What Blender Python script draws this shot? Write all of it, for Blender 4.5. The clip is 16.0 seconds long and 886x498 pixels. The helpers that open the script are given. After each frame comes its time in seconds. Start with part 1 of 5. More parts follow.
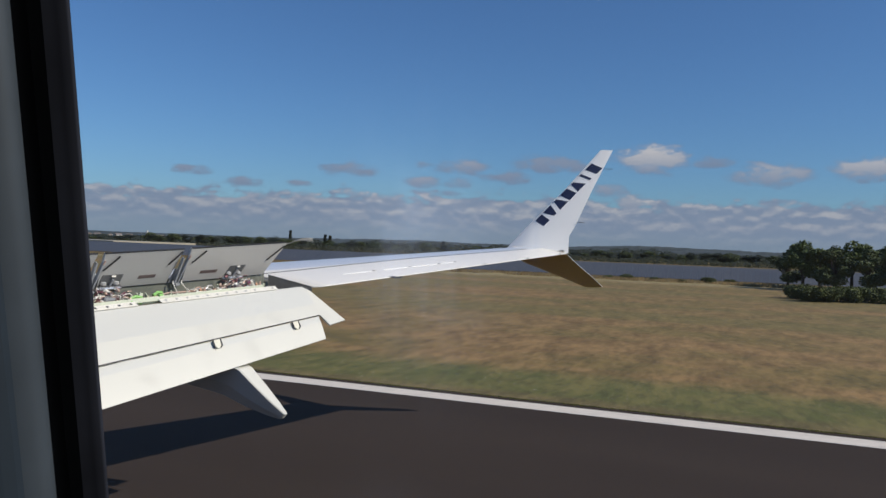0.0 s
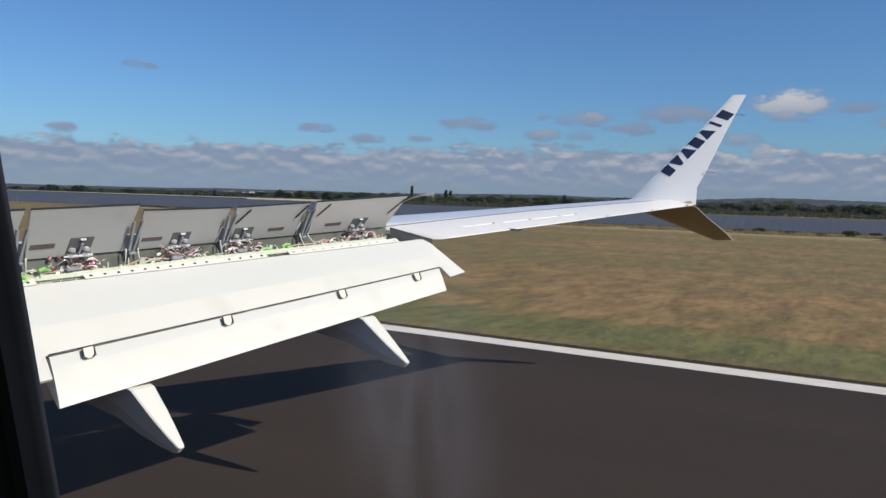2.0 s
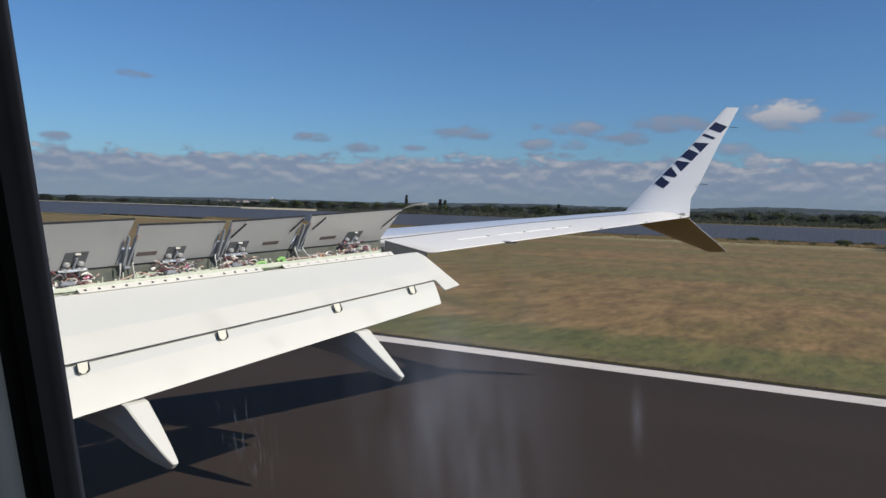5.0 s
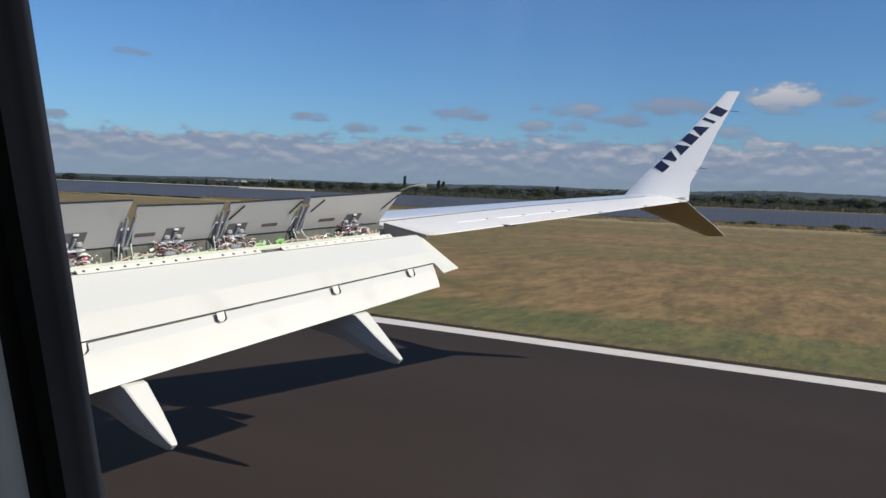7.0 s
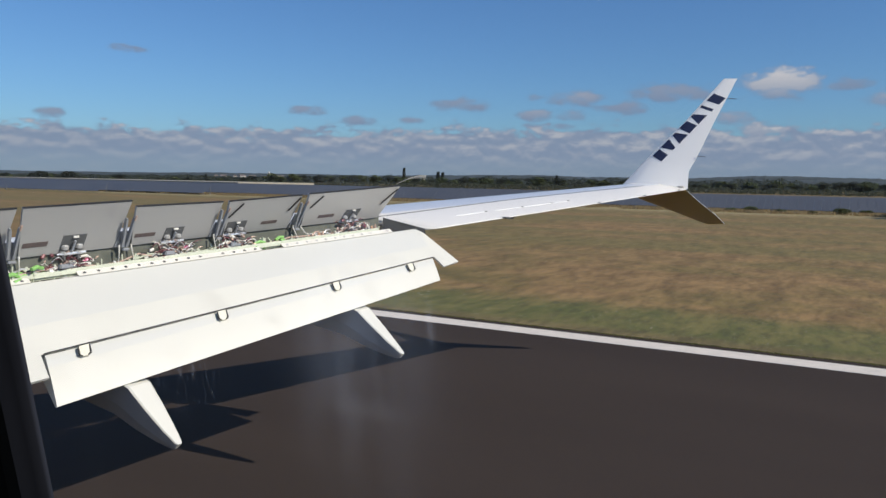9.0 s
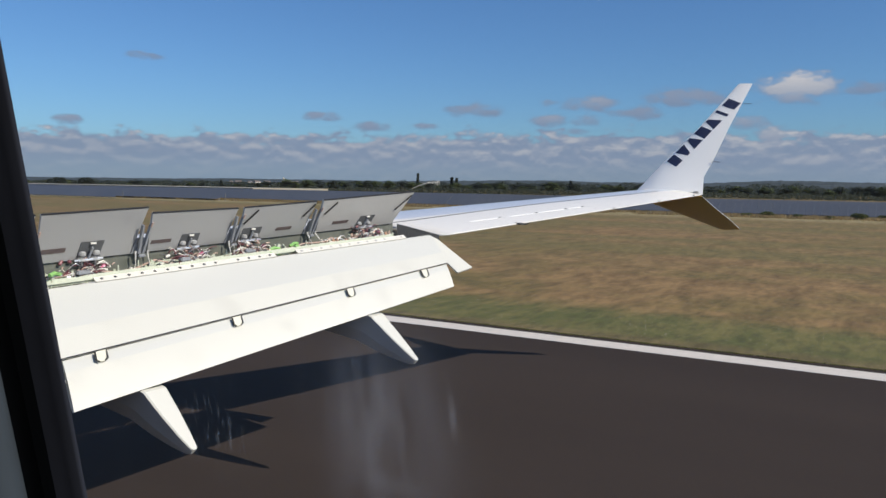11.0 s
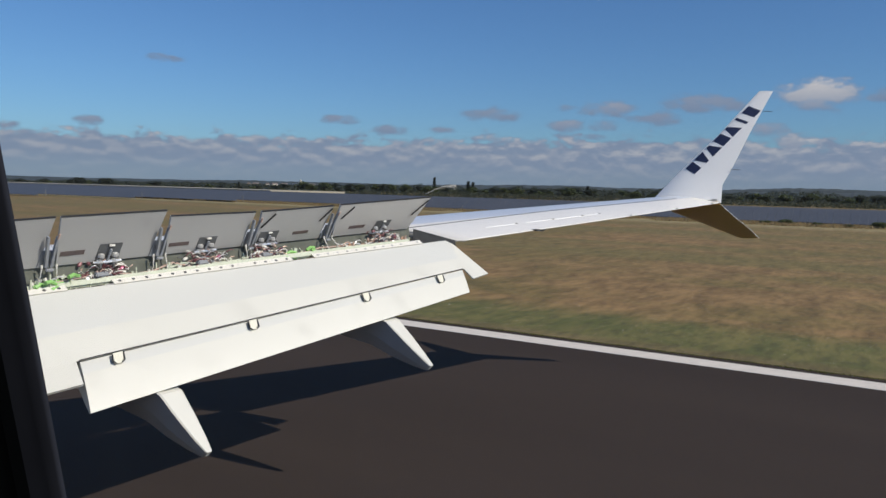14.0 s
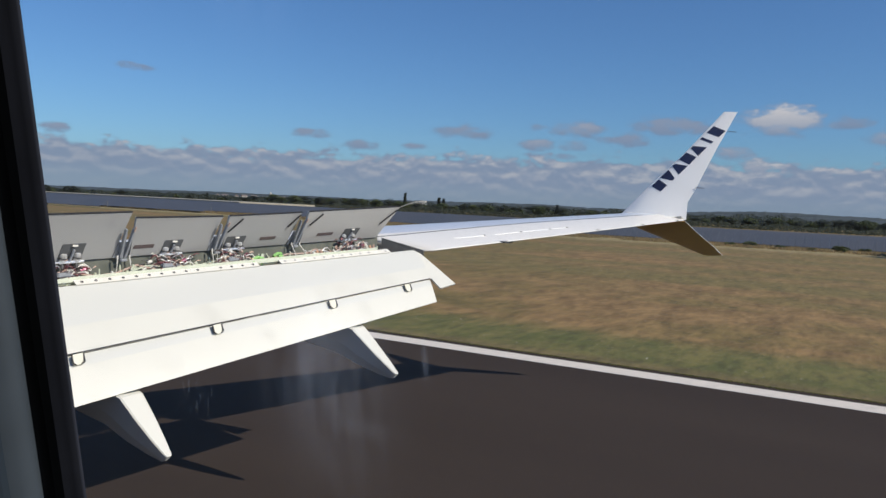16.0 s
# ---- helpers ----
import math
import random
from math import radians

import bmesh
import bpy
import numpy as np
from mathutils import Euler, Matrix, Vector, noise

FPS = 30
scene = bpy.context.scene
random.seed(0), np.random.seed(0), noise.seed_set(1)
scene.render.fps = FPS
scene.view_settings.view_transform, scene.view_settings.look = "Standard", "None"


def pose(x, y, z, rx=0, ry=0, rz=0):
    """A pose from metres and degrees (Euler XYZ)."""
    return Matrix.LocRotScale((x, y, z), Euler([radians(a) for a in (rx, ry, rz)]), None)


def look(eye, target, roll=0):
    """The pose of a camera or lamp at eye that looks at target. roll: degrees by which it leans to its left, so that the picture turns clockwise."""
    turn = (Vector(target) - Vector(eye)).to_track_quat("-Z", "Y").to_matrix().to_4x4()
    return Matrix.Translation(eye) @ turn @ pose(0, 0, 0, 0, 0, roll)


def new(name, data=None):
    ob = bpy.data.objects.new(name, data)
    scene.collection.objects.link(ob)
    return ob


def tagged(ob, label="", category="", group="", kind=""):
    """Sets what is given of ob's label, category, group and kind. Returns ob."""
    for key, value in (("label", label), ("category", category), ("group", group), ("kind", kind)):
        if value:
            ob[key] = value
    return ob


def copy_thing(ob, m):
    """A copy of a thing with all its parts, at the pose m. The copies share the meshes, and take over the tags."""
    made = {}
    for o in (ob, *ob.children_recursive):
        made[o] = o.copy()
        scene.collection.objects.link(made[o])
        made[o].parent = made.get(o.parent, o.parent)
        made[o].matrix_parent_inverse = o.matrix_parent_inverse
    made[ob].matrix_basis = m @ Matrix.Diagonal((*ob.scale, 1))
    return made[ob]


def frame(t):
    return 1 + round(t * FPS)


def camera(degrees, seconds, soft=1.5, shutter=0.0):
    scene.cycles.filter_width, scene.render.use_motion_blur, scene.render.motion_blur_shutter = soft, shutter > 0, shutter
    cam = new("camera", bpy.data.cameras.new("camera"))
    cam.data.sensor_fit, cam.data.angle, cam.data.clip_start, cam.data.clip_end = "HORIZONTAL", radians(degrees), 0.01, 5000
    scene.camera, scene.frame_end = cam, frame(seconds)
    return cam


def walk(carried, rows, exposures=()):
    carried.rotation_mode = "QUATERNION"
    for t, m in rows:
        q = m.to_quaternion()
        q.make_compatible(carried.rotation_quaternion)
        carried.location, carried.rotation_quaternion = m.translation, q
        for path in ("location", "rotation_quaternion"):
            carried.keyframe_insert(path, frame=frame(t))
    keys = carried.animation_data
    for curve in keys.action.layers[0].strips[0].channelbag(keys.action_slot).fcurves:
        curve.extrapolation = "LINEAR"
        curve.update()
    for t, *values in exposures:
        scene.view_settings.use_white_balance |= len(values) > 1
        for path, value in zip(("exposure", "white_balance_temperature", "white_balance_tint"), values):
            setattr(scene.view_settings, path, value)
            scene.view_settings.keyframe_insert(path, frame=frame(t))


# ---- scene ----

# ================= camera =================
cam = camera(59.6, 16.0, soft=1.5)


def held(x, y, z, yaw, pitch, roll):
    return pose(x, y, z, 90 + pitch, 0, yaw) @ pose(0, 0, 0, 0, 0, roll)


PATH = (
    (0.0, 1.708, -0.019, 3.72, -69.19, -0.16, 2.15), (0.5, 1.749, 0.008, 3.66, -68.66, -0.13, 1.35),
    (1.0, 1.756, 0.001, 3.664, -66.13, -3.2, 1.88), (1.5, 1.727, -0.018, 3.753, -62.21, -4.51, 1.83),
    (2.0, 1.759, -0.008, 3.684, -60.41, -3.8, 1.6), (2.5, 1.751, -0.006, 3.7, -60.13, -3.28, 1.52),
    (3.0, 1.739, -0.013, 3.713, -60.59, -0.98, 1.67), (3.5, 1.71, -0.024, 3.796, -59.36, -1.19, 1.93),
    (4.0, 1.706, -0.023, 3.776, -58.43, 0.24, 2.83), (4.5, 1.713, -0.021, 3.785, -57.96, 0.48, 1.58),
    (5.0, 1.743, -0.011, 3.739, -60.8, -3.11, 1.59), (7.5, 1.751, 0.01, 3.779, -61.04, -4.65, 1.88),
    (8.0, 1.741, -0.001, 3.796, -61.13, -4.88, 1.61), (10.5, 1.737, -0.014, 3.796, -60.49, -5.05, 0.27),
    (11.0, 1.734, -0.013, 3.805, -59.93, -4.76, 0.84), (11.5, 1.732, -0.015, 3.801, -59.55, -4.49, 1.18),
    (12.0, 1.739, -0.006, 3.807, -59.02, -3.85, 0.63), (12.5, 1.718, -0.034, 3.807, -58.71, -2.68, 1.13),
    (13.0, 1.722, -0.025, 3.812, -58.65, -1.98, 1.04), (13.5, 1.731, -0.017, 3.824, -58.67, -2.9, 1.17),
    (14.0, 1.741, -0.003, 3.826, -58.76, -4.49, 1.42), (14.5, 1.738, -0.014, 3.795, -59.13, -5.02, 1.27),
    (15.0, 1.738, -0.007, 3.812, -59.96, -4.53, 1.07), (15.5, 1.717, -0.037, 3.806, -60.4, -3.96, 0.75),
    (16.0, 1.718, -0.046, 3.743, -60.97, -3.22, 2.69))
EXPOSURES = ((0.0, -0.10), (0.5, 0.03), (1.5, 0.05), (2.0, 0.11), (2.5, 0.04), (3.0, 0.03), (3.5, -0.08), (4.0, -0.05), (5.0, -0.05), (7.5, 0.10),
             (8.0, 0.06), (10.5, 0.06), (11.5, 0.11), (12.5, 0.03), (13.5, -0.08), (14.0, -0.05), (15.0, 0.06), (16.0, 0.05))
walk(cam, [(r[0], held(*r[1:])) for r in PATH], EXPOSURES)

# ================= light =================
SUN_EL = 36.3
scene.view_settings.exposure = 0.0
world = bpy.data.worlds.new("world")
scene.world = world
world.use_nodes = True
WN, WL = world.node_tree.nodes, world.node_tree.links
WN.clear()


def wmath(op, a, b=None, c=None):
    n = WN.new("ShaderNodeMath")
    n.operation = op
    for i, v in enumerate((a, b, c)):
        if v is None:
            continue
        if isinstance(v, (int, float)):
            n.inputs[i].default_value = v
        else:
            WL.new(v, n.inputs[i])
    return n.outputs[0]


sky = WN.new("ShaderNodeTexSky")
sky.sky_type = "NISHITA"
sky.sun_disc = False
sky.sun_elevation, sky.sun_rotation = radians(SUN_EL), radians(180)
sky.air_density, sky.dust_density, sky.ozone_density = 1.0, 0.6, 1.6
geo = WN.new("ShaderNodeTexCoord")
sep = WN.new("ShaderNodeSeparateXYZ")
WL.new(geo.outputs["Generated"], sep.inputs[0])
# bearing in degrees from +y to +x, and height in degrees
bear = wmath("MULTIPLY", wmath("ARCTAN2", sep.outputs[0], sep.outputs[1]), 57.2958)
elev = wmath("MULTIPLY", wmath("ARCSINE", sep.outputs[2]), 57.2958)
comb = WN.new("ShaderNodeCombineXYZ")
WL.new(bear, comb.inputs[0])
WL.new(elev, comb.inputs[1])


def wnoise(scale, sx, sy, detail, rough, off, rise=0.0):
    m = WN.new("ShaderNodeVectorMath")
    m.operation = "MULTIPLY_ADD"
    m.inputs[1].default_value = (sx, sy, 1)
    m.inputs[2].default_value = (off, off * 0.7 + sy * rise, off * 0.3)
    WL.new(comb.outputs[0], m.inputs[0])
    n = WN.new("ShaderNodeTexNoise")
    n.inputs["Scale"].default_value = scale
    n.inputs["Detail"].default_value = detail
    n.inputs["Roughness"].default_value = rough
    WL.new(m.outputs[0], n.inputs["Vector"])
    return n.outputs[0]


def wramp(v, a, b, lo=0.0, hi=1.0):
    n = WN.new("ShaderNodeMapRange")
    n.interpolation_type = "SMOOTHSTEP"
    n.inputs[1].default_value, n.inputs[2].default_value = a, b
    n.inputs[3].default_value, n.inputs[4].default_value = lo, hi
    WL.new(v, n.inputs[0])
    return n.outputs[0]


edge_noise = wnoise(1.0, 0.62, 1.35, 9, 0.60, 3.1)
fine_noise = wnoise(1.0, 0.62, 1.6, 6, 0.50, 7.7)
fine_above = wnoise(1.0, 0.62, 1.6, 6, 0.50, 7.7, 0.40)
edge_above = wnoise(1.0, 0.62, 1.35, 9, 0.60, 3.1, 0.35)
# low bank of cumulus towards the horizon, with a ragged top near 4 degrees
# the top of the bank rises from the front of the airplane towards its wing tip
bank_in = wmath("ADD", wmath("SUBTRACT", elev, wramp(bear, 40.0, 72.0, -0.2, 0.35)), wmath("MULTIPLY", wmath("SUBTRACT", edge_noise, 0.5), -3.6))
bank = wramp(bank_in, 3.75, 3.05)
# single small clouds: bearing, height, half width, half height
CLOUDS = ((34.1, 3.95, 1.1, 0.45, 0.3), (50.8, 4.77, 1.8, 0.42, 0.25), (54.7, 4.15, 1.6, 0.42, 0.25), (58.4, 4.21, 1.3, 0.33, 0.25), (62.2, 5.40, 2.3, 0.60, 0.25),
          (67.5, 6.05, 0.9, 0.32, 0.3), (70.4, 5.95, 2.1, 0.68, 0.5), (67.5, 4.75, 1.4, 0.55, 0.45), (70.1, 4.78, 1.2, 0.5, 0.4), (69.6, 3.95, 1.0, 0.32, 0.2),
          (73.8, 5.3, 2.0, 0.65, 0.25), (77.2, 6.3, 3.6, 0.85, 0.3), (84.1, 6.75, 2.9, 1.3, 1.1), (88.2, 6.6, 1.7, 0.5, 0.25), (81.2, 4.5, 1.5, 0.6, 0.5), (82.8, 3.6, 1.9, 0.8, 0.5),
          (39.0, 8.4, 1.2, 0.38, 0.2), (92.0, 5.7, 3.0, 1.0, 0.6), (98.0, 6.1, 2.8, 1.0, 0.9))
spots = None
lift = None
for cb, ce, cw, ch, cl in CLOUDS:
    cl = cl if ch > 0.9 else cl * 0.75
    dx = wmath("DIVIDE", wmath("SUBTRACT", bear, cb), cw)
    dy = wmath("DIVIDE", wmath("SUBTRACT", elev, ce), ch)
    r2 = wmath("ADD", wmath("MULTIPLY", dx, dx), wmath("MULTIPLY", dy, dy))
    one = wmath("SUBTRACT", 1.0, r2)
    if ch > 1.2:
        one = wmath("MULTIPLY", one, 1.25)
    spots = one if spots is None else wmath("SMOOTH_MAX", spots, one, 0.3)
    up = wmath("MULTIPLY", wramp(r2, 1.8, 0.1, 0.0, cl), wmath("ADD", wmath("MULTIPLY", dy, 0.55), 0.5))
    lift = up if lift is None else wmath("MAXIMUM", lift, up)
spot_in = wmath("ADD", spots, wmath("MULTIPLY", wmath("SUBTRACT", edge_noise, 0.475), 3.3))
spot = wmath("MULTIPLY", wramp(spot_in, 0.0, 1.15), 0.92)
cover = wmath("MAXIMUM", wmath("MULTIPLY", bank, wramp(elev, 0.0, 2.2, 0.72, 0.94)), spot)
# lit tops and grey undersides
# the upper side of each puff, where the cloud thins out upwards, catches the sun
puff = wmath("ADD", wmath("SUBTRACT", fine_noise, fine_above), wmath("MULTIPLY", wmath("SUBTRACT", edge_noise, edge_above), 0.8))
bank_lit = wmath("MULTIPLY", wramp(puff, -0.14, 0.34), wmath("ADD", wmath("MULTIPLY", wramp(elev, 0.6, 3.4), 0.37), 0.06))
lit = wmath("ADD", wmath("MULTIPLY", wmath("ADD", bank_lit, 0.07), bank), wmath("MULTIPLY", lift, spot))
shade = WN.new("ShaderNodeMix")
shade.data_type = "RGBA"
shade.inputs[6].default_value = (1.98, 2.72, 4.12, 1)
shade.inputs[7].default_value = (7.4, 7.0, 6.8, 1)
WL.new(lit, shade.inputs[0])
mixed = WN.new("ShaderNodeMix")
mixed.data_type = "RGBA"
WL.new(cover, mixed.inputs[0])
tint = WN.new("ShaderNodeMix")
tint.data_type, tint.blend_type = "RGBA", "MULTIPLY"
tint.inputs[0].default_value = 1.0
tint.inputs[7].default_value = (0.50, 0.79, 1.15, 1)
WL.new(sky.outputs[0], tint.inputs[6])
WL.new(tint.outputs[2], mixed.inputs[6])
WL.new(shade.outputs[2], mixed.inputs[7])
background = WN.new("ShaderNodeBackground")
background.inputs["Strength"].default_value = 0.085
WL.new(mixed.outputs[2], background.inputs[0])
wout = WN.new("ShaderNodeOutputWorld")
WL.new(background.outputs[0], wout.inputs[0])

sun_data = bpy.data.lights.new("sun", "SUN")
sun_data.energy, sun_data.angle, sun_data.color = 4.5, radians(0.53), (1.0, 0.925, 0.80)
sun = new("sun", sun_data)
sun.matrix_world = look((0, 0, 60), Vector((0, 0, 60)) + Vector((-0.03, 0.79, -0.6)))

# ================= materials =================


def mat(name, color, rough=0.5, metal=0.0, grain=0.0, scale=5.0, second=None, stretch=(1, 1, 1), bump=0.0, fine=60.0, stain=None, stain_at=(0.55, 0.75), stain_scale=1.0, coat=0.0):
    """A surface with coarse and fine variation, optional stains and relief, in metres."""
    m = bpy.data.materials.new(name)
    m.use_nodes = True
    nt = m.node_tree
    bsdf = nt.nodes["Principled BSDF"]
    bsdf.inputs["Roughness"].default_value = rough
    bsdf.inputs["Metallic"].default_value = metal
    bsdf.inputs["Coat Weight"].default_value = coat
    tc = nt.nodes.new("ShaderNodeNewGeometry")
    mp = nt.nodes.new("ShaderNodeMapping")
    mp.inputs["Scale"].default_value = stretch
    nt.links.new(tc.outputs["Position"], mp.inputs[0])

    def noise_out(s, detail=5, r=0.6):
        n = nt.nodes.new("ShaderNodeTexNoise")
        n.inputs["Scale"].default_value, n.inputs["Detail"].default_value, n.inputs["Roughness"].default_value = s, detail, r
        nt.links.new(mp.outputs[0], n.inputs["Vector"])
        return n.outputs[0]

    def ramped(v, a, b):
        n = nt.nodes.new("ShaderNodeMapRange")
        n.inputs[1].default_value, n.inputs[2].default_value = a, b
        nt.links.new(v, n.inputs[0])
        return n.outputs[0]

    def blend(f, a, b, mode="MIX"):
        n = nt.nodes.new("ShaderNodeMix")
        n.data_type, n.blend_type = "RGBA", mode
        if isinstance(f, float):
            n.inputs[0].default_value = f
        else:
            nt.links.new(f, n.inputs[0])
        for i, v in ((6, a), (7, b)):
            if isinstance(v, tuple):
                n.inputs[i].default_value = (*v, 1)
            else:
                nt.links.new(v, n.inputs[i])
        return n.outputs[2]

    second = second or tuple(c * (1 - grain) for c in color)
    col = blend(ramped(noise_out(scale), 0.3, 0.7), second, color)
    fine_n = noise_out(fine, 3)
    col = blend(ramped(fine_n, 0.2, 0.8), blend(1.0, col, (1 - grain * 0.6,) * 3, "MULTIPLY"), col)
    if stain:
        col = blend(ramped(noise_out(stain_scale, 4, 0.55), *stain_at), col, stain)
    nt.links.new(col, bsdf.inputs["Base Color"])
    if bump:
        b = nt.nodes.new("ShaderNodeBump")
        b.inputs["Strength"].default_value, b.inputs["Distance"].default_value = 0.6, bump
        nt.links.new(fine_n, b.inputs["Height"])
        nt.links.new(b.outputs[0], bsdf.inputs["Normal"])
    return m


M_WHITE = mat("white_paint", (0.655, 0.645, 0.585), 0.38, 0, 0.04, 1.2, stain=(0.545, 0.535, 0.485), stain_at=(0.54, 0.80), stain_scale=2.3, stretch=(1, 0.5, 1), coat=0.15)
# shade of the white fairings' sides, put into a darker grey
M_FAIRING_SHADE = mat("fairing_side_shade", (0.46, 0.44, 0.41), 0.5, 0, 0.12, 2.0, stain=(0.33, 0.315, 0.29), stain_at=(0.45, 0.8), stain_scale=3.0)
# greyer copy of the flap white, for the less lit front of the flaps
M_FLAP_SHADE = mat("flap_front_shade", (0.590, 0.592, 0.560), 0.42, 0, 0.04, 1.4, stain=(0.56, 0.56, 0.53), stain_at=(0.5, 0.8), stain_scale=2.0, stretch=(0.6, 1, 1))
M_WING = mat("grey_wing_paint", (0.82, 0.795, 0.75), 0.36, 0.0, 0.05, 1.0, stretch=(1, 0.4, 1), coat=0.15)
M_WING_SKY = mat("wing_sky_reflection", (0.62, 0.655, 0.72), 0.33, 0.05, 0.06, 1.0, stretch=(1, 0.4, 1), coat=0.2)
M_TIP = mat("winglet_white", (0.93, 0.915, 0.885), 0.35, 0, 0.03, 2.0, coat=0.2)
M_GOLD = mat("yellow_paint", (0.62, 0.35, 0.055), 0.4, 0, 0.10, 3.0)
M_SPOILER = mat("spoiler_grey", (0.395, 0.395, 0.39), 0.45, 0.1, 0.06, 2.0, stain=(0.33, 0.33, 0.33), stain_at=(0.60, 0.80), stain_scale=2.2)
# lighter copy of spoiler_grey: the outer panel's stronger sun is in the colour
M_SPOILER_LIT = mat("spoiler_grey_lit", (0.47, 0.465, 0.45), 0.45, 0.1, 0.06, 2.0, stain=(0.36, 0.355, 0.345), stain_at=(0.62, 0.85), stain_scale=2.6)
M_RUBBER = mat("black_rubber", (0.022, 0.022, 0.024), 0.7, 0, 0.3, 8.0)
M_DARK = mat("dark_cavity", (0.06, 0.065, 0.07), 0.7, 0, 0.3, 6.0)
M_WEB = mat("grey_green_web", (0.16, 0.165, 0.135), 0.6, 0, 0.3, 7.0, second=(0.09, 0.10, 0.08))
M_STEEL = mat("steel", (0.66, 0.65, 0.64), 0.32, 0.45, 0.15, 12.0)
M_HOOD = mat("brushed_actuator_steel", (0.60, 0.595, 0.585), 0.34, 0.35, 0.3, 25.0)
M_CHROME = mat("bright_steel", (0.80, 0.80, 0.82), 0.28, 0.75, 0.08, 12.0)
M_GREYARM = mat("grey_steel_arm", (0.31, 0.325, 0.35), 0.5, 0.0, 0.2, 9.0)
M_PRIMER = mat("green_primer", (0.55, 0.59, 0.46), 0.55, 0, 0.2, 9.0)
M_GREEN = mat("bright_green_hose", (0.27, 0.55, 0.16), 0.5, 0, 0.2, 10.0)
M_COPPER = mat("copper_pipe", (0.62, 0.44, 0.36), 0.4, 0.3, 0.2, 15.0)
M_FAN = mat("orange_wrap", (0.62, 0.36, 0.24), 0.6, 0, 0.2, 15.0)
M_MAROON = mat("maroon_hose", (0.21, 0.070, 0.080), 0.45, 0.1, 0.25, 18.0)
M_PURPLE = mat("purple_fitting", (0.30, 0.06, 0.13), 0.4, 0.5, 0.2, 15.0)
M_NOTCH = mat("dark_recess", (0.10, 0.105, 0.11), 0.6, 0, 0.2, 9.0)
M_RED = mat("red_brown_slot", (0.13, 0.095, 0.09), 0.6, 0, 0.3, 15.0)
M_CREAM = mat("cream_bracket", (0.72, 0.70, 0.64), 0.5, 0, 0.1, 9.0)
M_COVER = mat("yellowed_white_paint", (0.68, 0.66, 0.55), 0.45, 0, 0.06, 9.0)
M_NAVY = mat("navy_paint", (0.012, 0.018, 0.06), 0.4, 0, 0.1, 9.0)
M_LINE = mat("panel_gap", (0.10, 0.10, 0.10), 0.7, 0, 0.2, 9.0)
# light grey plastic: its shade is put into this near black blue
M_REVEAL = mat("window_reveal_shade", (0.017, 0.027, 0.041), 0.5, 0, 0.12, 60.0)
# lighter than the reveal: light caught on the bevel is in the colour
M_RING = mat("retaining_ring_lit", (0.046, 0.060, 0.080), 0.45, 0, 0.12, 60.0)
M_SEAL = mat("seal_rubber", (0.028, 0.032, 0.047), 0.75, 0, 0.3, 40.0)
M_SEAL.node_tree.nodes["Principled BSDF"].inputs["Specular IOR Level"].default_value = 0.08
M_SEAL_INNER = mat("seal_strip_black", (0.012, 0.013, 0.018), 0.9, 0, 0.2, 40.0)
M_CABIN = mat("cabin_plastic", (0.45, 0.45, 0.44), 0.5, 0, 0.05, 6.0)

M_ASPHALT = mat("asphalt", (0.0505, 0.038, 0.0313), 0.95, 0, 0.25, 0.35, second=(0.0390, 0.0294, 0.0246), stretch=(1, 0.12, 1), bump=0.004, fine=40.0)
M_ASPHALT.node_tree.nodes["Principled BSDF"].inputs["Specular IOR Level"].default_value = 0.07
M_PAINT = mat("runway_paint", (0.70, 0.635, 0.56), 0.7, 0, 0.10, 3.0, stain=(0.46, 0.435, 0.40), stain_at=(0.58, 0.85), stain_scale=2.2)
M_SOLAR = mat("solar_glass", (0.076, 0.088, 0.110), 0.5, 0, 0.25, 0.09, second=(0.098, 0.106, 0.124), stretch=(0.3, 1, 1), fine=1.2)
M_ALU = mat("galvanised_frame", (0.20, 0.205, 0.21), 0.6, 0.2, 0.1, 3.0)
M_FRAME = mat("aluminium_rim", (0.34, 0.35, 0.37), 0.5, 0.2, 0.1, 3.0)
M_BARK = mat("bark", (0.10, 0.075, 0.05), 0.9, 0, 0.4, 3.0)
# far hills: the haze of distance is put into this bluish grey
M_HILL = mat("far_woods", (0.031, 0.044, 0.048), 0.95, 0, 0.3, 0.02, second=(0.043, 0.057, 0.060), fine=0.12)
M_HOUSE = mat("rendered_wall", (0.52, 0.50, 0.46), 0.8, 0, 0.1, 1.0)
M_ROOF = mat("roof_tile", (0.20, 0.17, 0.155), 0.8, 0, 0.2, 2.0)
M_PALE = mat("pale_gravel", (0.42, 0.38, 0.30), 0.9, 0, 0.25, 0.2)


def leaf_mat(name, a, b):
    m = mat(name, a, 0.6, 0, 0.25, 0.7, second=b, fine=6.0)
    nt = m.node_tree
    bsdf = nt.nodes["Principled BSDF"]
    bsdf.inputs["Specular IOR Level"].default_value = 0.12
    return m


M_LEAF = leaf_mat("leaf_green", (0.155, 0.185, 0.06), (0.09, 0.12, 0.04))
M_LEAF_B = leaf_mat("leaf_dark", (0.115, 0.14, 0.06), (0.07, 0.09, 0.04))
M_LEAF_Y = leaf_mat("leaf_yellowing", (0.17, 0.17, 0.05), (0.09, 0.10, 0.03))
M_SHRUB = leaf_mat("shrub_green", (0.12, 0.14, 0.05), (0.07, 0.085, 0.03))

# grass: green verge by the runway, then mown dry field
M_GRASS = bpy.data.materials.new("grass_field")
M_GRASS.use_nodes = True
gt = M_GRASS.node_tree
gb = gt.nodes["Principled BSDF"]
gb.inputs["Roughness"].default_value = 0.95
gpos = gt.nodes.new("ShaderNodeNewGeometry")


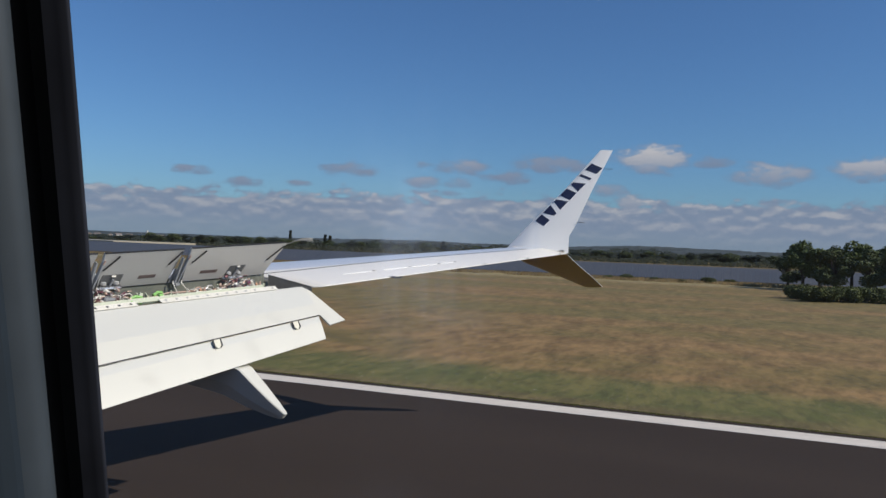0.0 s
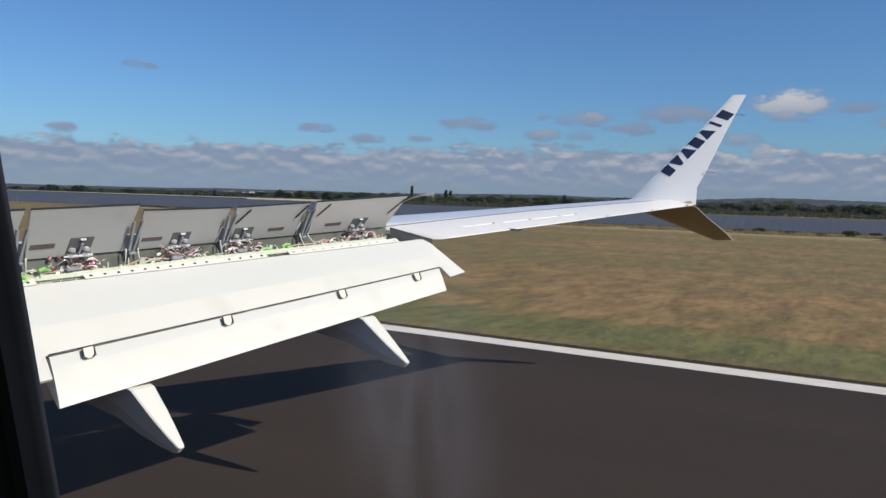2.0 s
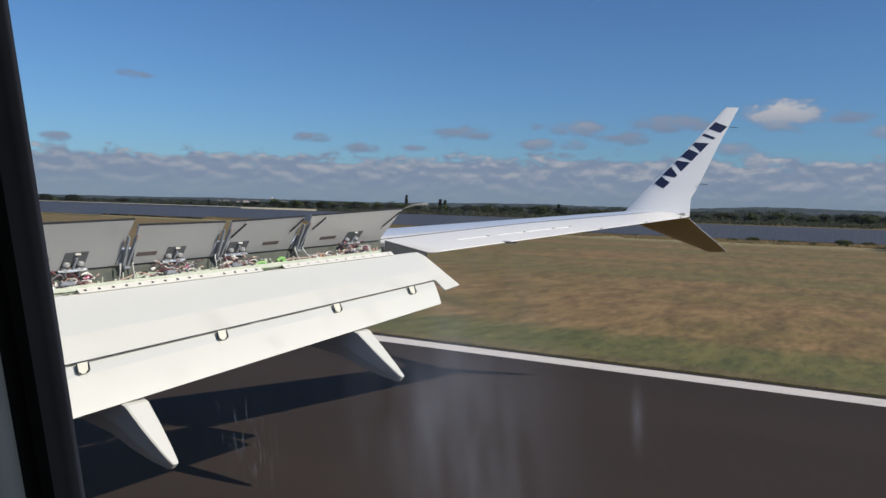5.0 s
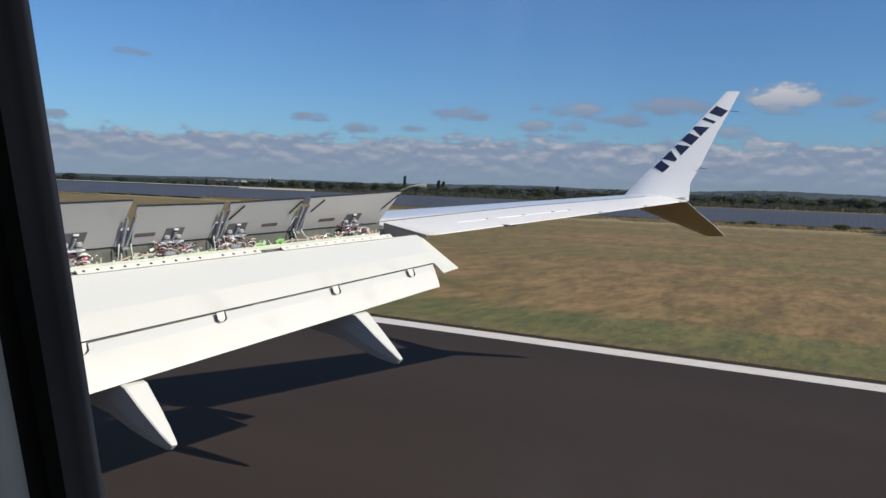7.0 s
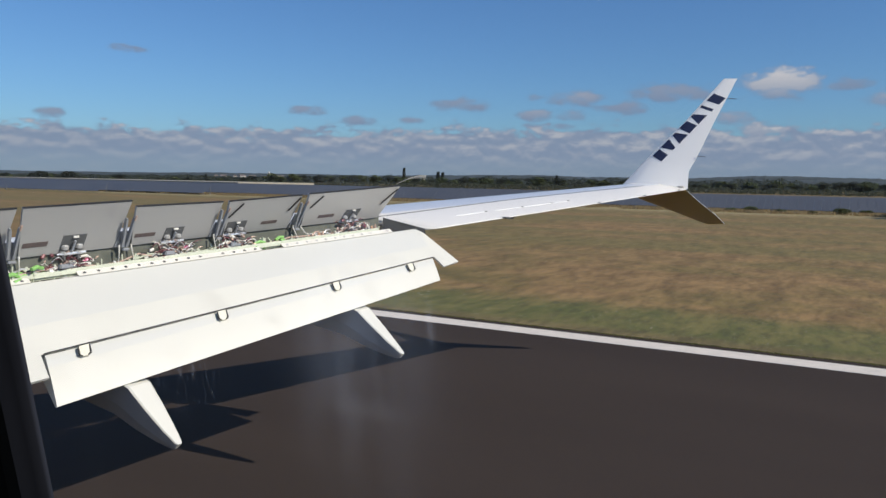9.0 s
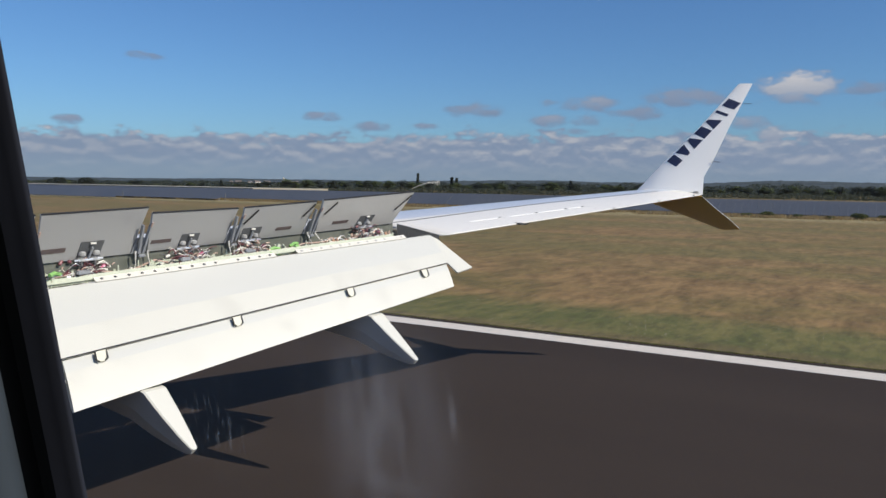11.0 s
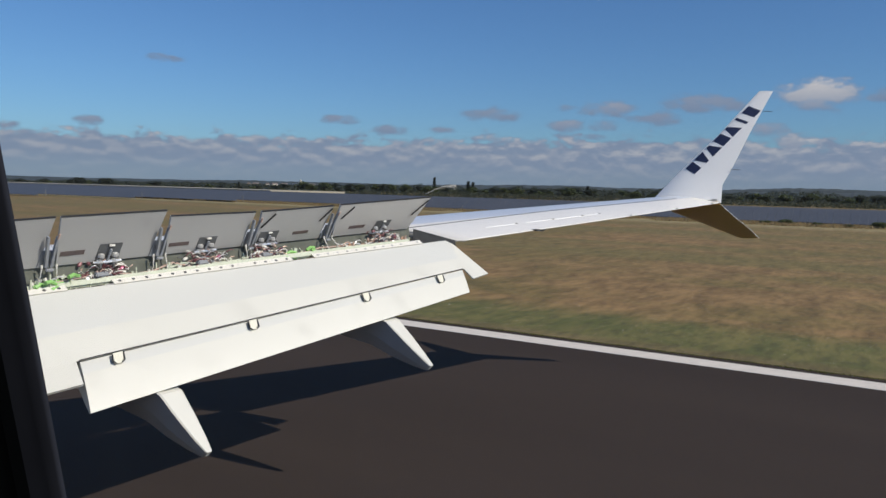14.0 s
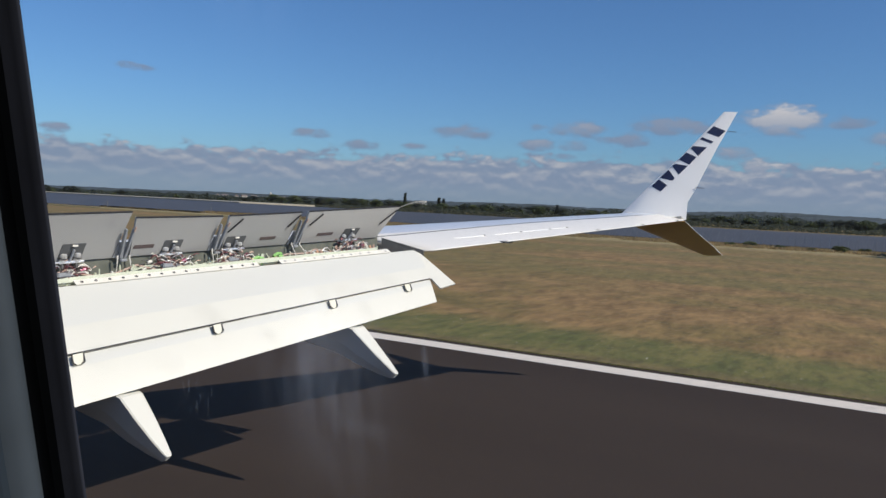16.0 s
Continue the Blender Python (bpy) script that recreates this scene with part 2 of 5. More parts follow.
def g_noise(scale, stretch, detail=6, r=0.62):
    mp = gt.nodes.new("ShaderNodeMapping")
    mp.inputs["Scale"].default_value = stretch
    gt.links.new(gpos.outputs["Position"], mp.inputs[0])
    n = gt.nodes.new("ShaderNodeTexNoise")
    n.inputs["Scale"].default_value, n.inputs["Detail"].default_value, n.inputs["Roughness"].default_value = scale, detail, r
    gt.links.new(mp.outputs[0], n.inputs["Vector"])
    return n.outputs[0]


def g_range(v, a, b, lo=0.0, hi=1.0):
    n = gt.nodes.new("ShaderNodeMapRange")
    n.interpolation_type = "SMOOTHSTEP"
    for i, x in ((1, a), (2, b), (3, lo), (4, hi)):
        n.inputs[i].default_value = x
    gt.links.new(v, n.inputs[0])
    return n.outputs[0]


def g_math(op, a, b):
    n = gt.nodes.new("ShaderNodeMath")
    n.operation = op
    for i, v in enumerate((a, b)):
        if isinstance(v, (int, float)):
            n.inputs[i].default_value = v
        else:
            gt.links.new(v, n.inputs[i])
    return n.outputs[0]


def g_mix(f, a, b):
    n = gt.nodes.new("ShaderNodeMix")
    n.data_type = "RGBA"
    gt.links.new(f, n.inputs[0])
    for i, v in ((6, a), (7, b)):
        if isinstance(v, tuple):
            n.inputs[i].default_value = (*v, 1)
        else:
            gt.links.new(v, n.inputs[i])
    return n.outputs[2]


gsep = gt.nodes.new("ShaderNodeSeparateXYZ")
gt.links.new(gpos.outputs["Position"], gsep.inputs[0])
gx = gsep.outputs[0]
big = g_noise(0.11, (1.0, 0.25, 1))
band = g_noise(0.13, (1.0, 0.04, 1), 5, 0.60)
mid = g_noise(0.95, (0.38, 0.9, 1), 8, 0.70)
clump = g_noise(0.20, (0.8, 0.42, 1), 7, 0.68)
small = g_noise(3.0, (0.40, 1.0, 1), 6, 0.72)
gx_n = g_math("ADD", gx, g_math("MULTIPLY", g_math("SUBTRACT", big, 0.5), 5.0))
gx_n = g_math("ADD", gx_n, g_math("MULTIPLY", g_math("SUBTRACT", mid, 0.5), 2.4))
verge = g_mix(g_range(mid, 0.38, 0.62), (0.080, 0.086, 0.014), (0.148, 0.128, 0.032))
tan = g_mix(g_range(mid, 0.36, 0.64), (0.158, 0.090, 0.026), (0.282, 0.172, 0.062))
moss = g_mix(g_range(mid, 0.36, 0.64), (0.116, 0.086, 0.019), (0.208, 0.140, 0.038))
dry = g_mix(g_range(clump, 0.40, 0.56), moss, tan)
olive = g_mix(g_range(mid, 0.36, 0.64), (0.116, 0.092, 0.021), (0.192, 0.140, 0.040))
far_g = g_mix(g_range(band, 0.44, 0.56), olive, dry)
fringe = g_mix(g_range(mid, 0.36, 0.62), (0.105, 0.082, 0.022), (0.170, 0.130, 0.045))
g0 = g_mix(g_range(gx_n, 20.4, 21.3), fringe, verge)
g1 = g_mix(g_range(gx_n, 23.6, 26.6), g0, dry)
g2 = g_mix(g_range(gx_n, 36.0, 50.0), g1, far_g)
straw = g_mix(g_range(mid, 0.35, 0.65), (0.20, 0.16, 0.06), (0.34, 0.27, 0.13))
g3 = g_mix(g_math("MULTIPLY", g_range(gx_n, 100.0, 110.0), g_range(gx_n, 128.0, 118.0)), g2, straw)
dark = gt.nodes.new("ShaderNodeMix")
dark.data_type, dark.blend_type = "RGBA", "MULTIPLY"
dark.inputs[7].default_value = (0.66, 0.66, 0.62, 1)
gt.links.new(g_range(small, 0.56, 0.38), dark.inputs[0])
gt.links.new(g3, dark.inputs[6])
fleck = g_noise(5.0, (0.4, 0.8, 1), 5, 0.75)
flecked = g_mix(g_range(fleck, 0.58, 0.70, 0.0, 0.42), dark.outputs[2], (0.36, 0.28, 0.14))
gt.links.new(flecked, gb.inputs["Base Color"])
gbump = gt.nodes.new("ShaderNodeBump")
gbump.inputs["Strength"].default_value, gbump.inputs["Distance"].default_value = 0.6, 0.035
gt.links.new(small, gbump.inputs["Height"])
gt.links.new(gbump.outputs[0], gb.inputs["Normal"])



def blade_mat(name, a, b):
    m = mat(name, a, 0.8, 0, 0.3, 0.4, second=b, fine=5.0)
    nt = m.node_tree
    tr = nt.nodes.new("ShaderNodeBsdfTranslucent")
    tr.inputs[0].default_value = (*a, 1)
    mx = nt.nodes.new("ShaderNodeMixShader")
    mx.inputs[0].default_value = 0.5
    nt.links.new(nt.nodes["Principled BSDF"].outputs[0], mx.inputs[1])
    nt.links.new(tr.outputs[0], mx.inputs[2])
    nt.links.new(mx.outputs[0], nt.nodes["Material Output"].inputs[0])
    return m


# scrub and far wood carry the distance haze in their leaf colours
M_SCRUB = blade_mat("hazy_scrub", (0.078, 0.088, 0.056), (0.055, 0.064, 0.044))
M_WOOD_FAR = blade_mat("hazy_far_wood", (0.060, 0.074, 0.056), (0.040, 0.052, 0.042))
M_BLADE_G = blade_mat("green_blades", (0.125, 0.125, 0.028), (0.085, 0.088, 0.020))
M_STRAW = blade_mat("straw_blades", (0.36, 0.27, 0.14), (0.24, 0.18, 0.08))

# ================= helpers =================


def mesh_ob(name, bm, material, parent=None, label="", smooth=False):
    me = bpy.data.meshes.new(name)
    bmesh.ops.recalc_face_normals(bm, faces=bm.faces)
    bm.to_mesh(me)
    bm.free()
    if smooth:
        me.polygons.foreach_set("use_smooth", [True] * len(me.polygons))
    me.materials.append(material)
    ob = new(name, me)
    if parent is not None:
        ob.parent = parent
    if label:
        ob["label"] = label
    return ob


def part(name, bm, material, parent, label="", smooth=False):
    return mesh_ob(name, bm, material, parent, label, smooth)


def V(*a):
    return Vector(a)


def lerp(a, b, t):
    return a + (b - a) * t


def loft(rings, closed=True, caps=True, bm=None):
    """A skin through rings of equally many points."""
    bm = bm or bmesh.new()
    vs = [[bm.verts.new(p) for p in ring] for ring in rings]
    n = len(rings[0])
    for a, b in zip(vs, vs[1:]):
        for i in range(n if closed else n - 1):
            j = (i + 1) % n
            bm.faces.new((a[i], a[j], b[j], b[i]))
    if caps and closed:
        bm.faces.new(vs[0][::-1])
        bm.faces.new(vs[-1])
    return bm


def slab(corners, thick, normal=None, bm=None):
    """A plate with the given corners on top, and thickness along -normal."""
    c = [Vector(p) for p in corners]
    n = normal or (c[1] - c[0]).cross(c[2] - c[0]).normalized()
    return loft([c, [p - n * thick for p in c]], bm=bm)


def tube(points, r, sides=8, bm=None):
    pts = [Vector(p) for p in points]
    rings = []
    for i, p in enumerate(pts):
        d = (pts[min(i + 1, len(pts) - 1)] - pts[max(i - 1, 0)]).normalized()
        a = d.orthogonal().normalized()
        b = d.cross(a)
        rr = r[i] if isinstance(r, (list, tuple)) else r
        rings.append([p + (a * math.cos(2 * math.pi * k / sides) + b * math.sin(2 * math.pi * k / sides)) * rr for k in range(sides)])
    for i in range(1, len(rings)):  # keep the rings from twisting
        best = min(range(sides), key=lambda s: sum((rings[i][(k + s) % sides] - pts[i] - rings[i - 1][k] + pts[i - 1]).length for k in range(sides)))
        rings[i] = rings[i][best:] + rings[i][:best]
    return loft(rings, bm=bm)


def box(center, size, turn=None, bm=None, bevel=0.0):
    own = bm is None
    bm = bm or bmesh.new()
    m = Matrix.Translation(center) @ (turn.to_4x4() if turn else Matrix()) @ Matrix.Diagonal((*size, 1))
    geom = bmesh.ops.create_cube(bm, size=1.0, matrix=m)
    if bevel:
        bmesh.ops.bevel(bm, geom=list({e for v in geom["verts"] for e in v.link_edges}), offset=bevel, segments=2, affect="EDGES")
    return bm


# ================= ground =================
ground_bm = bmesh.new()
xs = [-4200, -1500, -400, -60, 20.5, 60, 130, 300, 700, 1800, 4200]
ys = [-4200, -1500, -400, -80, 0, 80, 200, 400, 900, 2000, 4200]
gv = [[ground_bm.verts.new((x, y, 0)) for y in ys] for x in xs]
for i in range(len(xs) - 1):
    for j in range(len(ys) - 1):
        ground_bm.faces.new((gv[i][j], gv[i + 1][j], gv[i + 1][j + 1], gv[i][j + 1]))
tagged(mesh_ob("ground", ground_bm, M_GRASS), "mown dry grass airfield with a greener verge", "ground", kind="structure")
tagged(mesh_ob("runway", slab([(-24, -900, 0.02), (20.38, -900, 0.02), (20.38, 1600, 0.02), (-24, 1600, 0.02)], 0.03), M_ASPHALT), "dark brownish asphalt runway", "runway", kind="structure")
line_bm = slab([(19.30, -400, 0.026), (20.01, -400, 0.026), (20.01, 1200, 0.026), (19.30, 1200, 0.026)], 0.005)
tagged(mesh_ob("runway_edge_line", line_bm, M_PAINT), "white painted runway edge line", "marking", kind="structure")

# grass tufts along the verge and over the field
rg = random.Random(3)


def tufts(count, place, tall, wide, blades, material, name, label):
    verts, faces = [], []
    for i in range(count):
        x, y = place()
        for j in range(blades):
            a = rg.uniform(0, 6.28)
            w = wide * rg.uniform(0.5, 1.2)
            c, sn = math.cos(a) * w, math.sin(a) * w
            px_, py_ = x + rg.gauss(0, wide * 1.5), y + rg.gauss(0, wide * 2.5)
            lx, ly = rg.uniform(-1, 1) * tall * 0.6, rg.uniform(-1, 1) * tall * 0.6
            b = len(verts)
            z0 = 0.021 if px_ < 20.38 else 0.001
            verts += [(px_ - c, py_ - sn, z0), (px_ + c, py_ + sn, z0), (px_ + lx, py_ + ly, z0 + tall * rg.uniform(0.35, 1.1))]
            faces.append((b, b + 1, b + 2))
    me = bpy.data.meshes.new(name)
    me.from_pydata(verts, [], faces)
    me.materials.append(material)
    tagged(new(name, me), label, "grass", kind="stuff")


def edge_spot():
    while True:
        y = rg.uniform(-4, 34)
        reach = 0.02 + 0.16 * max(0.0, noise.noise(Vector((y * 0.9, 2.0, 0))) + 0.5 * noise.noise(Vector((y * 3.7, 6.0, 0))) + 0.15)
        return 20.39 - reach * rg.random(), y


tufts(3000, edge_spot, 0.028, 0.022, 3, M_BLADE_G, "edge_grass", "ragged green grass creeping over the asphalt edge")



def straw_spot():
    while True:
        x, y = 119.8 - 8.0 * rg.random() ** 1.6, rg.uniform(-30, 150)
        if noise.noise(Vector((x * 0.15, y * 0.16, 8.0))) > rg.uniform(-0.35, 0.3):
            return x, y


tufts(7000, straw_spot, 0.40, 0.11, 5, M_STRAW, "tall_dry_grass", "tall straw coloured grass before the solar panels")

verts, faces = [], []
for i in range(900):
    x, y = 21.0 + 7 * rg.random() ** 1.3, rg.uniform(-2, 48)
    if noise.noise(Vector((x * 0.5, y * 0.3, 4.0))) < 0.12:
        continue
    b, r_, z = len(verts), rg.uniform(0.007, 0.016), rg.uniform(0.03, 0.06)
    verts += [(x - r_, y, z), (x, y - r_, z - 0.01), (x + r_, y, z), (x, y + r_, z + 0.012)]
    faces.append((b, b + 1, b + 2, b + 3))
me = bpy.data.meshes.new("white_flowers")
me.from_pydata(verts, [], faces)
me.materials.append(M_PAINT)
tagged(new("white_flowers", me), "tiny white flowers scattered in the verge", "flowers", kind="stuff")

# ================= airplane =================
plane = tagged(new("airplane"), "white airliner with raised spoilers and lowered flaps", "airplane")


def te(x):
    return V(x, 3.2 + (17.22 - x) * 0.3404, 3.675 - (17.22 - x) * 0.0915)


def le_y(x):
    return 4.45 + (17.22 - x) * 0.5228


def section(x, cut=1.0, n=18):
    """A wing section at x: upper from the rear cut to the nose, lower back. cut is the share of the chord kept."""
    t0 = te(x)
    c = le_y(x) - t0.y
    pts = []
    top = []
    low = []
    for k in range(n + 1):
        s = cut * 0.5 * (1 - math.cos(math.pi * k / n)) if cut == 1.0 else cut * (1 - math.cos(0.5 * math.pi * k / n))
        half = 0.6 * (0.2969 * math.sqrt(s) - 0.126 * s - 0.3516 * s * s + 0.2843 * s ** 3 - 0.1015 * s ** 4)
        camber = 0.075 * s * (1 - s)
        y = t0.y + c * (1 - s)
        z = t0.z + 0.012 * c * (1 - s)
        top.append(V(x, y, z + c * (camber + half) + 0.004))
        low.append(V(x, y, z + c * (camber - half) - 0.004))
    return top[::-1] + low[1:]


outer = [11.25, 12.0, 12.5, 13.5, 14.5, 15.5, 16.3, 16.9, 17.22]
def slant(ring):
    """The inner end of the outer panel, cut on the slant behind the spoiler hinge."""
    out = []
    for p in ring:
        c = le_y(10.72) - te(10.72).y
        share = (p.y - te(10.72).y) / c
        x = 10.72 + 0.34 * max(0.0, 1 - share / 0.31)
        dx = x - 10.72
        out.append(V(x, p.y - dx * 0.3404 * max(0.0, 1 - share), p.z + dx * 0.0915))
    return out


outer_wing = part("outer_wing", loft([slant(section(10.72))] + [section(x) for x in outer]), M_WING, plane, "light grey painted outer wing panel", smooth=True)
inner = [1.55, 3.0, 4.5, 6.0, 7.5, 9.0, 10.70]
part("inner_wing", loft([section(x, 0.50) for x in inner]), M_WING, plane, smooth=True)

HINGE_A, HINGE_B = V(10.62, 5.95, 3.285), V(6.219, 7.04, 3.013)


def hinge(x):
    return lerp(HINGE_A, HINGE_B, (10.62 - x) / (10.62 - 6.219))


FRONT_A, FRONT_B = V(10.98, 5.52, 3.105), V(5.9, 7.11, 2.715)
GAP_A, GAP_B = V(10.796, 5.151, 2.746), V(5.914, 6.369, 2.186)


def along(a, b, x):
    return lerp(a, b, (x - a.x) / (b.x - a.x))


skin_rings = []
for x in (1.6, 4.2, 5.5, 7.0, 8.5, 9.6, 10.64):
    h, r = hinge(x), section(x, 0.50)[0]
    mid_p = lerp(h, r, 0.5) + V(0, 0, 0.012)
    h = h + V(0, 0.08, -0.022)
    skin_rings.append([h, mid_p, r + V(0, 0.02, 0.0), r + V(0, 0.02, -0.02), mid_p + V(0, 0, -0.02), h + V(0, 0, -0.02)])
part("upper_skin", loft(skin_rings), M_SPOILER, plane, "grey upper wing skin ahead of the spoilers")

def tone_faces(ob, material, test):
    """Give the faces that pass the test another paint that holds light or shade."""
    ob.data.materials.append(material)
    for f in ob.data.polygons:
        if test(f.index):
            f.material_index = 1


# bluish grey ahead of the aileron joint: the wing box's sky reflection, painted in
tone_faces(outer_wing, M_WING_SKY, lambda i: i < 333 and 8 <= i % 37 < 18)

# main flap: one body with end tabs
fn = (GAP_B - GAP_A).cross(FRONT_A - GAP_A).normalized()
if fn.z < 0:
    fn = -fn


def flap_ring(front, rear, thick, bulge):
    pts = []
    for k in range(9):
        s = k / 8
        pts.append(lerp(front, rear, s) + fn * bulge * math.sin(math.pi * s ** 1.35))
    nose = front + (front - rear).normalized() * 0.05 - fn * 0.05
    return pts + [rear - fn * 0.012, lerp(rear, front, 0.4) - fn * thick * 0.6, lerp(rear, front, 0.85) - fn * thick, nose]


rings = []
for fx, gx_ in ((10.98, 10.80), (10.2, 9.9), (9.0, 8.8), (7.8, 7.6), (6.6, 6.5), (5.9, 5.915), (4.2, 4.2)):
    rings.append(flap_ring(along(FRONT_A, FRONT_B, fx), along(GAP_A, GAP_B, gx_), 0.12, lerp(0.016, 0.001, max(0.0, (fx - 9.0) / 1.98))))
flap_bm = loft(rings)
slab([(10.796, 5.151, 2.746), (10.98, 5.52, 3.107), (11.085, 4.93, 2.678), (10.776, 4.988, 2.63)], 0.02, fn, bm=flap_bm)
slab([(5.914, 6.369, 2.186), (5.846, 6.16, 2.026), (4.2, 6.56, 1.83), (4.2, 6.797, 1.99)], 0.03, fn, bm=flap_bm)
main_flap = part("main_flap", flap_bm, M_WHITE, plane, "white extended wing flap, faintly dirty", smooth=False)

# the weaker light on the flap's front is painted as grey
tone_faces(main_flap, M_FLAP_SHADE, lambda i: i < 78 and i % 13 < 5)


def soften(ob, test):
    """Shade the faces that pass the test as one rounded skin."""
    me = ob.data
    sides = {}
    for f in me.polygons:
        f.use_smooth = test(f.index)
        for key in f.edge_keys:
            sides.setdefault(key, set()).add(f.use_smooth)
    for e in me.edges:
        e.use_edge_sharp = len(sides[e.key]) > 1


soften(main_flap, lambda i: i < 78 and i % 13 < 8)

# aft flap
AFT_A, AFT_B = V(10.66, 4.975, 2.458), V(5.845, 6.06, 1.779)
rings = []
for k in range(7):
    t = k / 6
    g = lerp(GAP_A + V(-0.03, 0, 0), GAP_B + V(0.04, 0, 0), t) - fn * 0.02
    r = lerp(AFT_A, AFT_B, t)
    out = V(0, -0.75, 0.66)
    ring = []
    for j in range(9):
        s = j / 8
        ring.append(lerp(g, r, s) + out * (0.16 * s * (1 - s) * (r - g).length * 0.5))
    ring += [r + V(0, 0.02, -0.01), lerp(r, g, 0.5) + V(0, 0.10, -0.03), lerp(r, g, 0.95) + V(0, 0.10, -0.05)]
    rings.append(ring)
aft_flap = part("aft_flap", loft(rings), M_WHITE, plane, "white lowered rear flap segment with dirt streaks", smooth=False)
# front strips of the aft flap get the same painted shade
tone_faces(aft_flap, M_FLAP_SHADE, lambda i: i < 72 and i % 12 < 2)
soften(aft_flap, lambda i: i < 72 and i % 12 < 8)
gap_bm = bmesh.new()
tube([lerp(GAP_A, GAP_B, t) + fn * 0.006 for t in (0.005, 0.33, 0.66, 0.995)], 0.0065, 6, bm=gap_bm)
part("flap_gap_seal", gap_bm, M_RUBBER, main_flap, "black seal along the flap gap")
for bx in (10.33, 9.13, 7.65, 6.27):
    p = along(GAP_A, GAP_B, bx)
    span = (GAP_A - GAP_B).normalized()
    down = ((AFT_A + AFT_B) / 2 - (GAP_A + GAP_B) / 2).normalized()
    o = span.cross(down).normalized()
    o = -o if o.z < 0 else o
    p = p + o * 0.018 + down * 0.008
    w, h = 0.052, 0.115
    plate = [p - span * w + down * 0.006, p + span * w + down * 0.006, p + span * w * 0.95 + down * h * 0.8, p + span * w * 0.6 + down * h, p - span * w * 0.6 + down * h, p - span * w * 0.95 + down * h * 0.8]
    cover_ob = part("hinge_cover", slab(plate, 0.02, o), M_COVER, main_flap, "small yellowed white hinge cover")
    u_bm = bmesh.new()
    tube([p - span * w + down * 0.01, p - span * w + down * h * 0.8, p - span * w * 0.45 + down * h], [0.007, 0.0095, 0.006], 6, bm=u_bm)
    tube([p + span * w + down * 0.01, p + span * w + down * h * 0.8, p + span * w * 0.45 + down * h], [0.007, 0.011, 0.007], 6, bm=u_bm)
    part("cover_edge", u_bm, M_RUBBER, main_flap, "black edge strip")


# flap track fairings
def fairing(x, tip, root):
    tip, root = V(x, *tip), V(x, *root)
    d = (root - tip).normalized()
    nrm = V(0, -d.z, d.y)
    nrm = nrm if nrm.z > 0 else -nrm
    L = (root - tip).length
    rings = []
    for s, w, dep in ((0.0, 0.024, 0.07), (0.03, 0.038, 0.10), (0.25, 0.070, 0.19), (0.6, 0.105, 0.31), (1.0, 0.130, 0.42), (1.5, 0.145, 0.50), (2.2, 0.15, 0.5)):
        c = tip + d * L * s
        if s > 1.0:
            c = root + d * L * 0.6 * (s - 1.0) + V(0, L * 0.9 * (s - 1.0), 0)
        rings.append([c + V(-w, 0, 0) - nrm * 0.012, c + V(-w * 0.88, 0, 0), c + V(w * 0.88, 0, 0), c + V(w, 0, 0) - nrm * 0.012,
                      c + V(w * 0.9, 0, 0) - nrm * dep * 0.6, c + V(w * 0.5, 0, 0) - nrm * dep, c + V(-w * 0.5, 0, 0) - nrm * dep, c + V(-w * 0.9, 0, 0) - nrm * dep * 0.6])
    ob = part("flap_track_fairing", loft(rings), M_WHITE, plane, "pointed white flap track fairing with shade painted on its sides")
    # sides and underside take the grey that holds their shade
    tone_faces(ob, M_FAIRING_SHADE, lambda i: i < 48 and i % 8 in (3, 4, 5, 6, 7))
    return ob


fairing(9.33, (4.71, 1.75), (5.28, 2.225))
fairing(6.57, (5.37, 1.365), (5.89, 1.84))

# spoilers
EL = radians(58)
SP_UP = V(0, -math.cos(EL), math.sin(EL))
SPOILERS = ((9.26, 10.62, 0.452, 0.482, 0.16), (8.19, 9.16, 0.437, 0.445, 0.0), (7.13, 8.11, 0.465, 0.437, 0.0), (6.06, 7.06, 0.545, 0.54, 0.0), (4.95, 6.01, 0.53, 0.545, 0.0))
sp_obs = []
for x0, x1, c0, c1, flare in SPOILERS:
    a, b = hinge(x0), hinge(x1)
    face_n = (b - a).cross(SP_UP).normalized()
    face_n = face_n if face_n.y < 0 else -face_n
    top_b = b + SP_UP * c1 + V(flare, 0, 0)
    top_a = a + SP_UP * c0
    bm = slab([hinge(x0 + 0.11) - SP_UP * 0.032, b - SP_UP * 0.032, top_b, top_a], 0.03, face_n)
    sp = part("spoiler", bm, M_SPOILER_LIT if flare else M_SPOILER, plane, "raised grey spoiler panel with its brighter light painted in" if flare else "raised grey spoiler panel with faint stains")
    edge = bmesh.new()
    slab([top_a + SP_UP * 0.001 + face_n * 0.003, top_b + SP_UP * 0.001 + face_n * 0.003, top_b + SP_UP * 0.010 + face_n * 0.003, top_a + SP_UP * 0.010 + face_n * 0.003], 0.02, face_n, bm=edge)
    part("rubber_edge", edge, M_RUBBER, sp, "black rubber edge strip")
    sp_obs.append((sp, a, b, top_a, top_b, face_n))


def on_spoiler(k, u, v, off=0.0):
    sp, a, b, ta, tb, n = sp_obs[k]
    return lerp(lerp(a, b, u), lerp(ta, tb, u), v) + n * off


